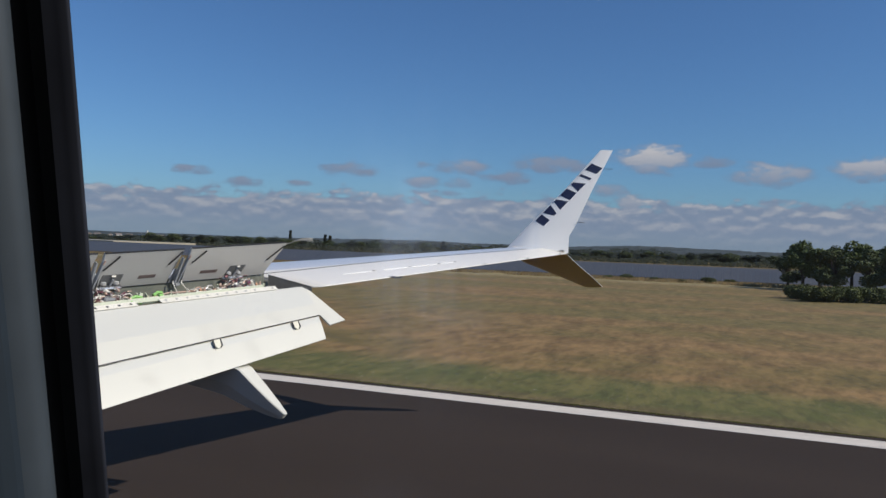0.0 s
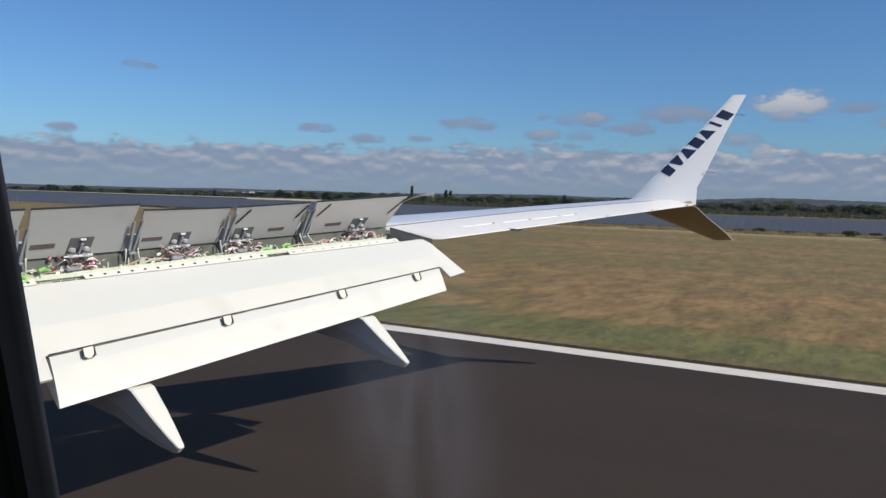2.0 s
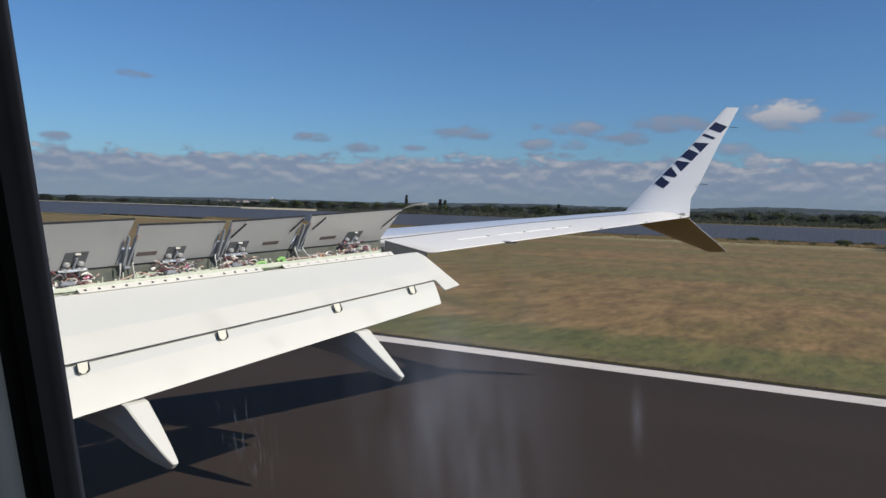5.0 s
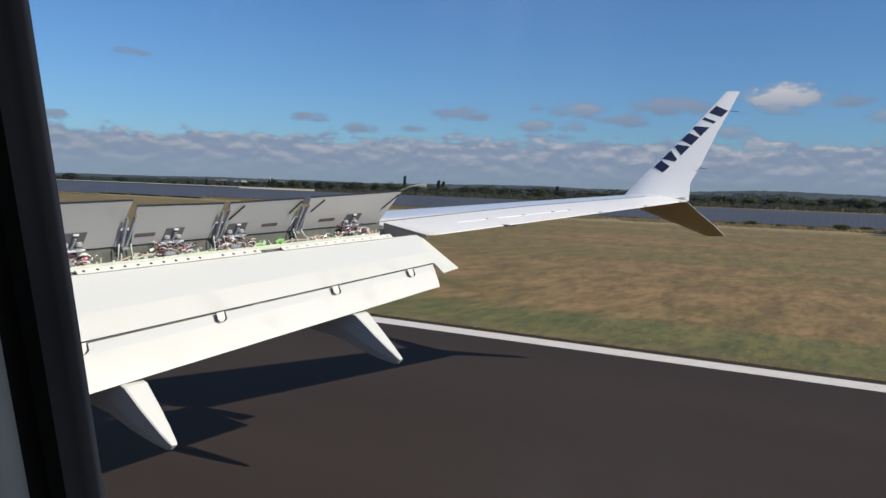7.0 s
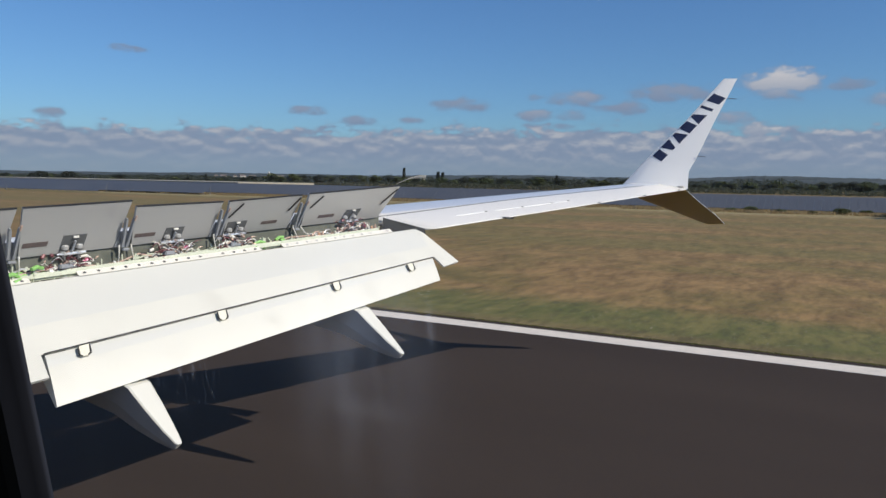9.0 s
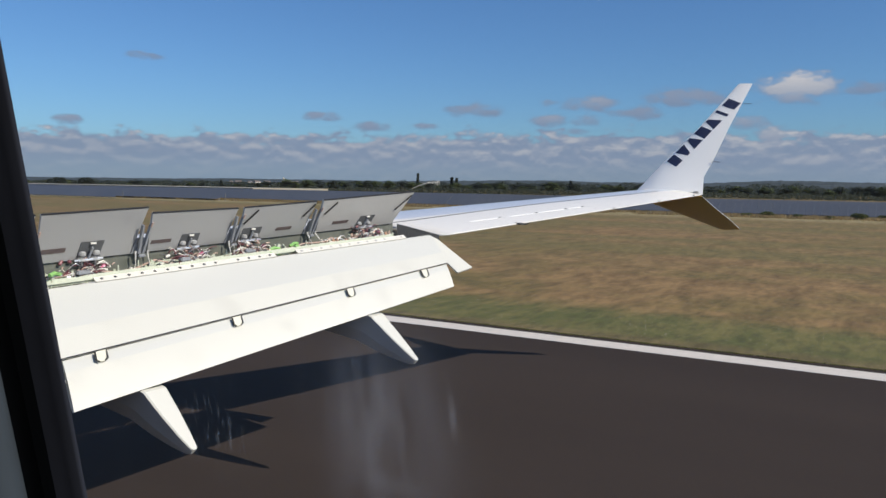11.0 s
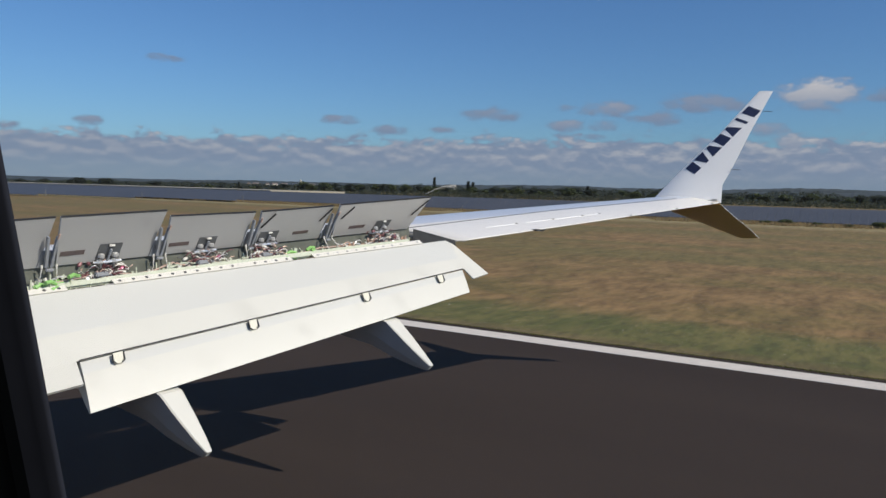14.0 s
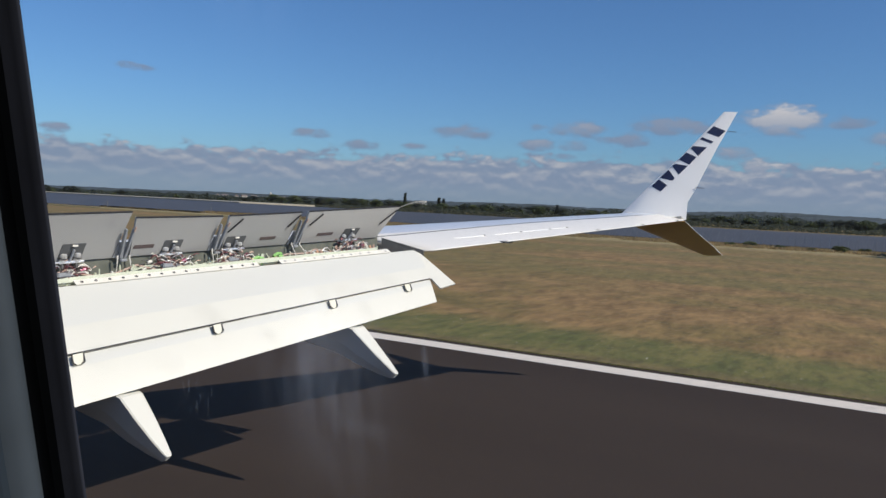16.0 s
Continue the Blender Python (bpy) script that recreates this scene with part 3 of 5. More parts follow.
DETAILS = ((0, (0.22, 0.40), (0.52, 0.70)), (1, (0.57, 0.79), (0.11, 0.36)), (2, (0.11, 0.33), (0.44, 0.65)), (3, (0.11, 0.33), (0.46, 0.68)), (4, (0.12, 0.32), (0.46, 0.66)))
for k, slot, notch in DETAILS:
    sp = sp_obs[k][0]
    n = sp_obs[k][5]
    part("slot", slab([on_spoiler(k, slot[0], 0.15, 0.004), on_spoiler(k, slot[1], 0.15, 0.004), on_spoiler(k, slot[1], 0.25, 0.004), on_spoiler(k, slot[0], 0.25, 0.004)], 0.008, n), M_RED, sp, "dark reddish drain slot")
    # no hollow here: a flat plate with the recess's shade as its dark colour
    part("notch", slab([on_spoiler(k, notch[0], 0.01, 0.006), on_spoiler(k, notch[1], 0.01, 0.006), on_spoiler(k, notch[1] - 0.005, 0.34, 0.006), on_spoiler(k, notch[0] - 0.005, 0.34, 0.006)], 0.008, n), M_NOTCH, sp, "dark grey plate painted as an actuator recess")
for k, p0, p1 in ((0, (0.07, 0.55), (0.15, 0.92)), (0, (0.90, 0.45), (0.985, 0.92)), (1, (0.07, 0.50), (0.19, 0.92)), (1, (0.88, 0.55), (0.985, 0.95))):
    sp = sp_obs[k][0]
    part("stay", tube([on_spoiler(k, *p0, 0.012), on_spoiler(k, *p1, 0.012)], 0.011, 6), M_RUBBER, sp, "dark diagonal stay")

# steel arms in the gaps between spoilers
for x in (9.21, 8.15, 7.095, 6.035):
    a = hinge(x)
    for dx, w in ((-0.026, 0.0135), (0.024, 0.011)):
        base = a + V(dx + 0.05, -0.045, -0.03)
        topp = base + SP_UP * 0.36 + V(dx * 0.9 - 0.06, 0, 0)
        arm = bmesh.new()
        rings = []
        for s, ww in ((0, w * 1.5), (0.15, w), (0.9, w * 0.9), (1.0, w * 0.6)):
            c = lerp(base, topp, s)
            rings.append([c + V(-ww, 0, 0), c + V(ww, 0, 0), c + V(ww, 0.03, 0.015), c + V(-ww, 0.03, 0.015)])
        part("hinge_arm", loft(rings, bm=arm), M_GREYARM, plane, "grey steel spoiler hinge arm")
    part("arm_tip", tube([topp - SP_UP * 0.02, topp + SP_UP * 0.035], 0.011, 6), M_COPPER, plane, "copper coloured arm tip")
    # plate added to hide the bright skin behind the gap
    gap_plate = [a + V(-0.04, 0.012, -0.03), a + V(0.15, 0.012, -0.03), a + V(0.11, 0.012, -0.03) + SP_UP * 0.20, a + V(-0.04, 0.012, -0.03) + SP_UP * 0.20]
    part("gap_filler", slab(gap_plate, 0.008), M_GREYARM, plane, "dark grey filler plate in the gap between two spoilers")
    for dx in (-0.03, 0.12):
        foot = along(FRONT_A, FRONT_B, x + dx * 1.1) + V(0, 0.06, 0.02)
        head = a + V(dx, -0.055, -0.03)
        part("hinge_leg", tube([head + V(0, 0, 0.03), head, lerp(head, foot, 0.5) + V(0.012, 0, 0), foot], [0.011, 0.009, 0.004, 0.005], 6), M_CREAM, plane, "pale leg under the spoiler hinge")
    part("arm_bracket", box(a + V(0.05, -0.05, -0.05), (0.085, 0.035, 0.028), bevel=0.008), M_GREYARM, plane, "grey hinge bracket")

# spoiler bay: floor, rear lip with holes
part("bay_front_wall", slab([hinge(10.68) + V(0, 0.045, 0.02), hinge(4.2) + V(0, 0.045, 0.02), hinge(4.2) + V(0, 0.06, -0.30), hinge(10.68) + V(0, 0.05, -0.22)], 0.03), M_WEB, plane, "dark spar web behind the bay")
for x0, x1 in ((4.6, 8.75), (8.75, 10.35)):
    a, b = along(FRONT_A, FRONT_B, x0), along(FRONT_A, FRONT_B, x1)
    o = V(0, 0.035, 0.03)
    part("bay_rear_spar", slab([a + o, b + o, b + o + V(0, 0.018, 0.05), a + o + V(0, 0.018, 0.05)], 0.012), M_PRIMER, plane, "pale green primed rear spar")
LIPS = ((6.66, 8.62), (8.90, 10.52), (4.6, 6.24))
for x0, x1 in LIPS:
    a, b = along(FRONT_A, FRONT_B, x0), along(FRONT_A, FRONT_B, x1)
    up = V(0, 0.055, 0.042)
    o = V(0, -0.02, 0.008)
    lip = part("bay_lip", slab([a + o, b + o, b + o + up, a + o + up], 0.012), M_CREAM, plane, "cream strip with lightening holes")
    # holes are flat discs on the lip, their depth only a darker colour
    holes = bmesh.new()
    k = int((x1 - x0) / 0.125)
    for i in range(k):
        if (i * 7) % 11 == 4:
            continue
        c = lerp(a, b, (i + 0.5) / k) + o + up * 0.5
        nn = (b - a).cross(up).normalized()
        nn = nn if nn.z > 0 else -nn
        r1, r2 = (b - a).normalized() * 0.016, up.normalized() * 0.014
        slab([c + r1 * math.cos(q) + r2 * math.sin(q) + nn * 0.004 for q in [j * math.pi / 4 for j in range(8)]], 0.005, nn, bm=holes)
    tagged(part("hole_row", holes, M_SPOILER if x0 > 8.8 else M_DARK, lip, "row of discs laid on as round holes"), kind="stuff")

# hinge line cover of the outer wing where the bay ends
part("bay_end_plate", slab([V(10.71, 5.93, 3.255), V(11.0, 5.42, 3.11), V(11.02, 5.42, 3.03), V(10.73, 5.93, 3.0)], 0.01), M_LINE, plane, "dark end plate of the bay")

rng = random.Random(7)


def bay_point(x, s, up=0.0):
    return lerp(hinge(x), along(FRONT_A, FRONT_B, x) + V(0, 0.08, 0.0), s) + V(0, 0, up)


# actuators under each notch
for k, slot, notch in DETAILS:
    for f in (0.20, 0.80):
        u = lerp(notch[0], notch[1], f)
        p = on_spoiler(k, u, 0.080, 0.004)
        q = on_spoiler(k, u, -0.03, 0.02)
        d = (p - q).normalized()
        act = part("spoiler_actuator", tube([q, lerp(q, p, 0.55), lerp(q, p, 0.8), p, p + d * 0.018, p + d * 0.026], [0.028, 0.033, 0.038, 0.038, 0.034, 0.022], 10), M_HOOD, plane, "grey steel spoiler actuator")
        part("actuator_band", tube([lerp(p, q, 0.30), lerp(p, q, 0.48)], [0.044, 0.040], 14), M_LINE, act, "dark steel band")
        # bright ring that stands in for the highlight on the lower edge
        part("edge_highlight", tube([lerp(p, q, 0.75), lerp(p, q, 0.95)], [0.038, 0.036], 12), M_CHROME, act, "bright band painted as a lower edge highlight")
        part("end_fitting", tube([lerp(p, q, 0.8), q, q + V(0, -0.01, -0.07)], [0.016, 0.014, 0.014], 8), M_LINE, act)
    mid_u = (notch[0] + notch[1]) / 2
    rod = [on_spoiler(k, notch[0] - 0.02, -0.035, 0.03), on_spoiler(k, notch[1] + 0.03, -0.035, 0.03)]
    part("cross_rod", tube([rod[0], lerp(*rod, 0.12), lerp(*rod, 0.13), lerp(*rod, 0.87), lerp(*rod, 0.88), rod[1]], [0.011, 0.011, 0.017, 0.017, 0.011, 0.011], 10), M_CHROME, plane, "bright steel cross rod under the spoiler")
    part("recess_clip", box(on_spoiler(k, mid_u, 0.31, 0.012), (0.06, 0.015, 0.02)), M_CREAM, sp_obs[k][0], "small white clip")
    part("actuator_post", tube([on_spoiler(k, mid_u, 0.24, 0.03), on_spoiler(k, mid_u, -0.1, 0.03)], 0.012, 8), M_GREYARM, plane, "dark actuator post")
    x = lerp(sp_obs[k][1].x, sp_obs[k][2].x, (notch[0] + notch[1]) / 2)
    c = bay_point(x, 0.62, 0.035)
    body = part("valve_block", box(c + V(0.0, 0, -0.03), (0.24, 0.06, 0.045), bevel=0.01), M_GREYARM, plane, "steel hydraulic valve block")
    part("purple_fitting", tube([c + V(0.12, -0.03, 0.005), c + V(0.17, -0.03, 0.02), c + V(0.21, -0.03, 0.01)], [0.018, 0.026, 0.012], 8), M_PURPLE, body, "purple anodised fitting")
    part("fitting_cap", tube([c + V(0.20, -0.035, 0.012), c + V(0.235, -0.04, 0.01)], 0.016, 8), M_CREAM, body, "white cap")
    for j in range(30):
        x0, s0 = x + max(-0.24, min(0.24, rng.gauss(0.0, 0.10))), rng.uniform(0.35, 0.92)
        rise = rng.uniform(0.015, 0.06)
        a = bay_point(x0, s0, rng.uniform(-0.03, 0.03))
        b = bay_point(x0 + rng.choice((-1, 1)) * rng.uniform(0.05, 0.15), s0 + rng.uniform(-0.1, 0.08), rng.uniform(-0.03, 0.03))
        arc = [lerp(a, b, q / 6) + V(0, -0.02, rise) * math.sin(math.pi * q / 6) for q in range(7)]
        part("hose", tube(arc, rng.uniform(0.0035, 0.007), 6), rng.choice((M_COPPER, M_MAROON, M_MAROON, M_RED, M_CREAM, M_STEEL, M_LINE, M_CHROME)), body, smooth=True)
    for j in range(56):
        x1 = x + max(-0.26, min(0.26, rng.gauss(-0.01, 0.12)))
        p = bay_point(x1, rng.uniform(0.3, 0.95), rng.uniform(-0.02, 0.08))
        q = p + V(rng.uniform(-0.10, 0.10), rng.uniform(-0.04, 0.02), rng.uniform(-0.025, 0.03))
        if j % 7 == 0:
            d = V(rng.uniform(-1, 1), rng.uniform(-0.3, 0.1), rng.uniform(-0.5, 0.5)).normalized() * rng.uniform(0.018, 0.035)
            part("union_nut", tube([p - d, p - d * 0.6, p + d * 0.6, p + d], [0.010, 0.018, 0.018, 0.011], 7), rng.choice((M_COPPER, M_MAROON, M_LINE, M_CREAM, M_RED, M_MAROON)), body)
            continue
        part("pipe_joint", tube([p, lerp(p, q, 0.5) + V(0, 0, rng.uniform(0.0, 0.03)), q], rng.uniform(0.0035, 0.008), 5), rng.choice((M_COPPER, M_COPPER, M_MAROON, M_CREAM, M_CREAM, M_MAROON, M_LINE, M_LINE, M_STEEL)), body)

# ribs, hoses and brackets through the bay
for i in range(34):
    x = 5.0 + i * 0.163 + rng.uniform(-0.04, 0.04)
    a = bay_point(x, 0.1, -0.12)
    b = bay_point(x, 1.0, -0.04)
    h = rng.uniform(0.01, 0.05)
    part("bay_rib", slab([a + V(0, 0, h), b + V(0, 0, h * 0.7), b + V(0, 0, -0.04), a + V(0, 0, -0.06)], 0.014, V(1, 0, 0)), rng.choice((M_PRIMER, M_PRIMER, M_CREAM)), plane, "pale green primed rib")
    if i % 2:
        p = bay_point(x + 0.05, 0.8, 0.0)
        part("rib_clip", slab([p, p + V(0.05, 0.01, 0.0), p + V(0.035, 0.0, 0.045), p + V(0.01, 0, 0.05)], 0.012, V(0, -1, 0)), rng.choice((M_PRIMER, M_CREAM, M_PRIMER)), plane)
stringer = [bay_point(5.0 + j * 0.53, 0.90, -0.015) for j in range(11)]
part("bay_stringer", tube(stringer, 0.014, 6), M_PRIMER, plane, "pale green primed stringer")
for i in range(5):
    x0 = 5.0 + i * 1.1
    pts = [bay_point(min(x0 + j * 0.2, 10.3 + j * 0.02), 0.62 + 0.12 * math.sin(j * 1.7 + i), -0.01 + 0.02 * math.sin(j * 2.3)) for j in range(8)]
    part("hydraulic_line", tube(pts, 0.011, 7), (M_STEEL, M_COPPER, M_PRIMER, M_COPPER, M_STEEL)[i], plane)
for x, w in ((6.28, 0.30), (6.05, 0.22), (8.72, 0.22), (8.95, 0.16)):
    for j in range(5):
        p = bay_point(x + rng.gauss(0, w * 0.3), rng.uniform(0.6, 0.95), rng.uniform(-0.03, 0.02))
        q = p + V(rng.choice((-1, 1)) * rng.uniform(0.08, 0.16), rng.uniform(-0.04, 0.04), rng.uniform(-0.02, 0.03))
        part("green_hose", tube([p, lerp(p, q, 0.5) + V(0, 0, 0.02), q], 0.02, 7), M_GREEN, plane, "bright green hose")
for i in range(70):
    x = rng.uniform(5.2, 10.45)
    p = bay_point(x, rng.uniform(0.55, 0.98), rng.uniform(-0.03, 0.01))
    part("bay_bracket", box(p + V(0, 0, 0.015), (rng.uniform(0.012, 0.06), 0.02, rng.uniform(0.02, 0.07)), Euler((rng.uniform(-0.4, 0.4), rng.uniform(-0.7, 0.7), rng.uniform(-0.5, 0.5))).to_matrix()), rng.choice((M_CREAM, M_PRIMER, M_STEEL, M_LINE, M_COPPER)), plane)
for i in range(9):
    x = 9.35 + rng.uniform(0, 0.85)
    p = bay_point(x, rng.uniform(0.5, 0.9), 0.0)
    part("loop_hose", tube([p, p + V(0.05, -0.01, 0.05), p + V(0.11, -0.015, 0.055), p + V(0.16, 0, rng.uniform(-0.01, 0.03))], 0.010, 6), rng.choice((M_COPPER, M_CREAM, M_COPPER, M_STEEL)), plane, "looped copper coloured hose")

for i in range(60):
    x = rng.uniform(5.1, 10.3)
    p = bay_point(x, rng.uniform(0.7, 0.97), -0.03)
    part("bracket_pin", tube([p, p + V(rng.uniform(-0.02, 0.02), -0.005, rng.uniform(0.04, 0.085))], [0.007, 0.005], 5), rng.choice((M_PRIMER, M_PRIMER, M_CREAM)), plane, "pale green upright pin")

# fanned wrappings at the outer end of the bay
for x, n_f in ((9.44, 4), (9.74, 2), (10.26, 4)):
    for i in range(n_f):
        p = bay_point(x + i * 0.042, 0.72, -0.02)
        tilt = -0.10 + 0.022 * i
        fan = slab([p, p + V(0.045, 0, 0), p + V(0.035 + tilt, -0.02, 0.05 + 0.012 * i), p + V(tilt - 0.004, -0.02, 0.06)], 0.01, V(0, -1, 0.3).normalized())
        part("wrapping", fan, (M_COPPER, M_CREAM, M_FAN)[i % 3], plane, "folded copper and cream wrapping")

# aileron joints on the outer wing
def wing_top(x, y):
    t0 = te(x)
    c = le_y(x) - t0.y
    s = 1 - (y - t0.y) / c
    half = 0.6 * (0.2969 * math.sqrt(s) - 0.126 * s - 0.3516 * s * s + 0.2843 * s ** 3 - 0.1015 * s ** 4)
    return t0.z + 0.012 * c * (1 - s) + c * (0.075 * s * (1 - s) + half) + 0.004


def on_wing(x, share, off=0.004):
    y = te(x).y + (le_y(x) - te(x).y) * share
    return V(x, y, wing_top(x, y) + off)


def joint_share(x):
    return lerp(0.33, 0.43, min(max((x - 11) / 3, 0), 1))


part("panel_joint", loft([[on_wing(x, joint_share(x)), on_wing(x, joint_share(x) + 0.011), on_wing(x, joint_share(x) + 0.011, 0.0), on_wing(x, joint_share(x), 0.0)] for x in (10.75, 11.3, 12, 12.6, 13.3, 14, 15, 16, 16.8)]), M_LINE, plane, "dark panel joint along the wing")
for x0, x1 in ((11.84, 12.40), (12.62, 13.15), (13.21, 13.80), (13.88, 14.2)):
    xs_ = [lerp(x0, x1, k / 3) for k in range(4)]
    part("white_seal", loft([[on_wing(x, 0.158), on_wing(x, 0.172), on_wing(x, 0.172, 0.0), on_wing(x, 0.158, 0.0)] for x in xs_]), M_TIP, plane, "white seal strip on the aileron")
    part("seal_end", box(on_wing(x1 + 0.03, 0.165), (0.035, 0.03, 0.008)), M_LINE, plane)

for x in (14.62, 15.9, 17.0):
    part("drain_nick", box(te(x) + V(0, 0.01, 0.012), (0.07, 0.03, 0.012), bevel=0.003), M_LINE, plane, "small dark fitting at the trailing edge")

for x, w in ((12.55, 0.20),):
    p = te(x)
    rings = [[p + V(s * w, 0.02, 0.0), p + V(s * w, 0.16, 0.0), p + V(s * w, 0.14, -d), p + V(s * w, 0.03, -d)] for s, d in ((-1, 0.008), (-0.5, 0.030), (0.2, 0.040), (0.7, 0.028), (1, 0.008))]
    part("hinge_bulge", loft(rings), M_NOTCH, plane, "dark hinge bulge under the aileron edge")

# winglet
LE_UP = (V(17.22, 4.46, 3.72), V(17.33, 4.20, 4.03), V(17.44, 3.96, 4.32), V(17.69, 3.35, 5.02), V(17.99, 2.72, 5.86))
TE_UP = (V(17.21, 3.18, 3.68), V(17.34, 3.205, 4.03), V(17.43, 3.09, 4.29), V(17.70, 2.80, 5.08), V(17.99, 2.48, 5.86))

# the blade's rear edge is turned outwards so its inner face catches more sun
TOES = (-0.09, -0.16, -0.22, -0.28, -0.28)
wn = V(-1, 0, 0.36).normalized()
for a, b, toe in zip(LE_UP, TE_UP, TOES):
    d = 0.5 * toe * (a.y - b.y)
    a.x += d
    b.x -= d


def on_blade(y, z):
    """The point of the winglet's inner skin at the given y and height."""
    h = 0.0
    for _ in range(4):
        zc = z - wn.z * h
        i = 0
        while i < 3 and zc > LE_UP[i + 1].z:
            i += 1
        t = (zc - LE_UP[i].z) / (LE_UP[i + 1].z - LE_UP[i].z)
        a, b = lerp(LE_UP[i], LE_UP[i + 1], t), lerp(TE_UP[i], TE_UP[i + 1], t)
        s = min(max((a.y - y) / (a.y - b.y), 0.0), 1.0)
        h = 0.07 * (a - b).length * 1.48 * math.sqrt(s) * (1 - s) + 0.003
    return lerp(a, b, s) + wn * (h + 0.003)


def blade(les, tes, thick, normal):
    rings = []
    for a, b in zip(les, tes):
        c = (a - b).length
        up, lo = [], []
        for k in range(9):
            s = k / 8
            h = thick * c * 4 * (0.74 * math.sqrt(s) * (1 - s)) * 0.5 + 0.003
            p = lerp(a, b, s)
            up.append(p + normal * h)
            lo.append(p - normal * h)
        rings.append(up + lo[::-1])
    return loft(rings)


winglet = part("winglet", blade(LE_UP, TE_UP, 0.07, wn), M_TIP, plane, "white upswept winglet", smooth=True)
winglet.data.set_sharp_from_angle(angle=radians(24))
LE_DN = (V(17.16, 4.46, 3.70), V(17.40, 4.14, 3.47), V(17.67, 3.53, 3.23), V(17.95, 2.94, 2.99))
TE_DN = (V(17.20, 3.18, 3.65), V(17.44, 2.98, 3.43), V(17.72, 2.73, 3.19), V(17.93, 2.58, 3.01))
part("lower_winglet", blade(LE_DN, TE_DN, 0.06, V(-0.66, 0, -0.75)), M_GOLD, plane, "brownish yellow lower winglet")
# pale tube along the lower blade's trailing edge
part("winglet_edge", tube([p + V(0.0, -0.004, 0.0) for p in TE_DN], 0.006, 6), M_CREAM, plane, "pale trailing edge")
for p, q in ((V(17.92, 2.63, 5.47), V(17.94, 2.46, 5.46)), (V(17.51, 3.09, 4.33), V(17.53, 2.92, 4.32))):
    part("static_wick", tube([p, q], 0.006, 5), M_LINE, winglet, "thin static wick")
L0, L1 = V(17.41, 3.835, 4.255), V(17.87, 2.745, 5.53)
row = (L1 - L0)
step = row / 7.0
across0, across1 = V(-0.035, -0.17, -0.10), V(-0.035, -0.215, -0.11)
part("root_fillet", tube([on_blade(lerp(4.33, 3.24, k / 8), lerp(3.775, 3.755, k / 8)) for k in range(9)], 0.010, 6), M_TIP, winglet, "bright white fillet along the winglet root")
part("root_fitting", box(on_blade(3.30, 3.76) + V(-0.02, 0, 0.01), (0.05, 0.10, 0.025), bevel=0.006), M_CREAM, winglet, "small pale fitting")
# seven plain dark blue shapes: half widths along the row at the upper and the lower end
MARKS = ((0.38, 0.36), (0.46, 0.13), (0.13, 0.47), (0.40, 0.40), (0.13, 0.47), (0.12, 0.12), (0.38, 0.36))
for k, (wide_up, wide_low) in enumerate(MARKS):
    c = L0 + step * (k + 0.5)
    ac = lerp(across0, across1, k / 6) * 0.52
    bar = bmesh.new()
    grid = []
    for m in range(7):
        hw = step * lerp(wide_up, wide_low, m / 6)
        line = [c + ac * (m / 3 - 1) + hw * (n / 2 - 1) for n in range(5)]
        grid.append([bar.verts.new(on_blade(p.y, p.z)) for p in line])
    for m in range(6):
        for n in range(4):
            bar.faces.new((grid[m][n], grid[m + 1][n], grid[m + 1][n + 1], grid[m][n + 1]))
    part("dark_blue_mark", bar, M_NAVY, winglet, "dark blue painted mark")

# fuselage with one window, closed at both ends
RAD, CZ = 1.88, 3.2
WIN_Y0, WIN_Y1, WIN_Z0, WIN_Z1 = -0.30, 0.16, 3.50, 4.04


def hull(rad, y0, y1, hole=True):
    bm = bmesh.new()
    th = [math.asin((WIN_Z0 - CZ) / RAD), math.asin((WIN_Z1 - CZ) / RAD)]
    angles = sorted([th[0], th[1]] + [th[1] + (2 * math.pi - (th[1] - th[0])) * k / 30 for k in range(1, 30)])
    yy = [y0, WIN_Y0, WIN_Y1, y1]
    grid = [[bm.verts.new((rad * math.cos(a), y, CZ + rad * math.sin(a))) for y in yy] for a in angles]
    n = len(angles)
    for i in range(n):
        j = (i + 1) % n
        for k in range(3):
            if hole and k == 1 and abs(angles[i] - th[0]) < 1e-6:
                continue
            bm.faces.new((grid[i][k], grid[j][k], grid[j][k + 1], grid[i][k + 1]))
    bm.faces.new([g[0] for g in grid])
    bm.faces.new([g[3] for g in grid][::-1])
    return bm


part("fuselage", hull(RAD, -9, 13), M_TIP, plane, "white fuselage side")


def win_ring(x, grow, n=8):
    """A rounded window outline, leaning with the cabin side. Its forward edge lies grow metres ahead of the pane's edge."""
    y0, y1, z0, z1, r = -0.215 - grow, 0.078 + grow, 3.57 - grow, 3.97 + grow, 0.07 + grow * 0.6
    pts = []
    for cy, cz, a0 in ((y1 - r, z1 - r, 0), (y0 + r, z1 - r, 90), (y0 + r, z0 + r, 180), (y1 - r, z0 + r, 270)):
        for k in range(n + 1):
            a = radians(a0 + 90 * k / n)
            y, z = cy + r * math.cos(a), cz + r * math.sin(a)
            pts.append(V(x - 0.2 * (z - 3.77), y - 0.053 * (z - 3.77), z))
    return pts


def square_ring(x, n=8):
    pts = []
    for cy, cz, a0 in ((WIN_Y1, WIN_Z1, 0), (WIN_Y0, WIN_Z1, 90), (WIN_Y0, WIN_Z0, 180), (WIN_Y1, WIN_Z0, 270)):
        for k in range(n + 1):
            pts.append(V(x - 0.3 * (cz - 3.77), cy, cz))
    return pts


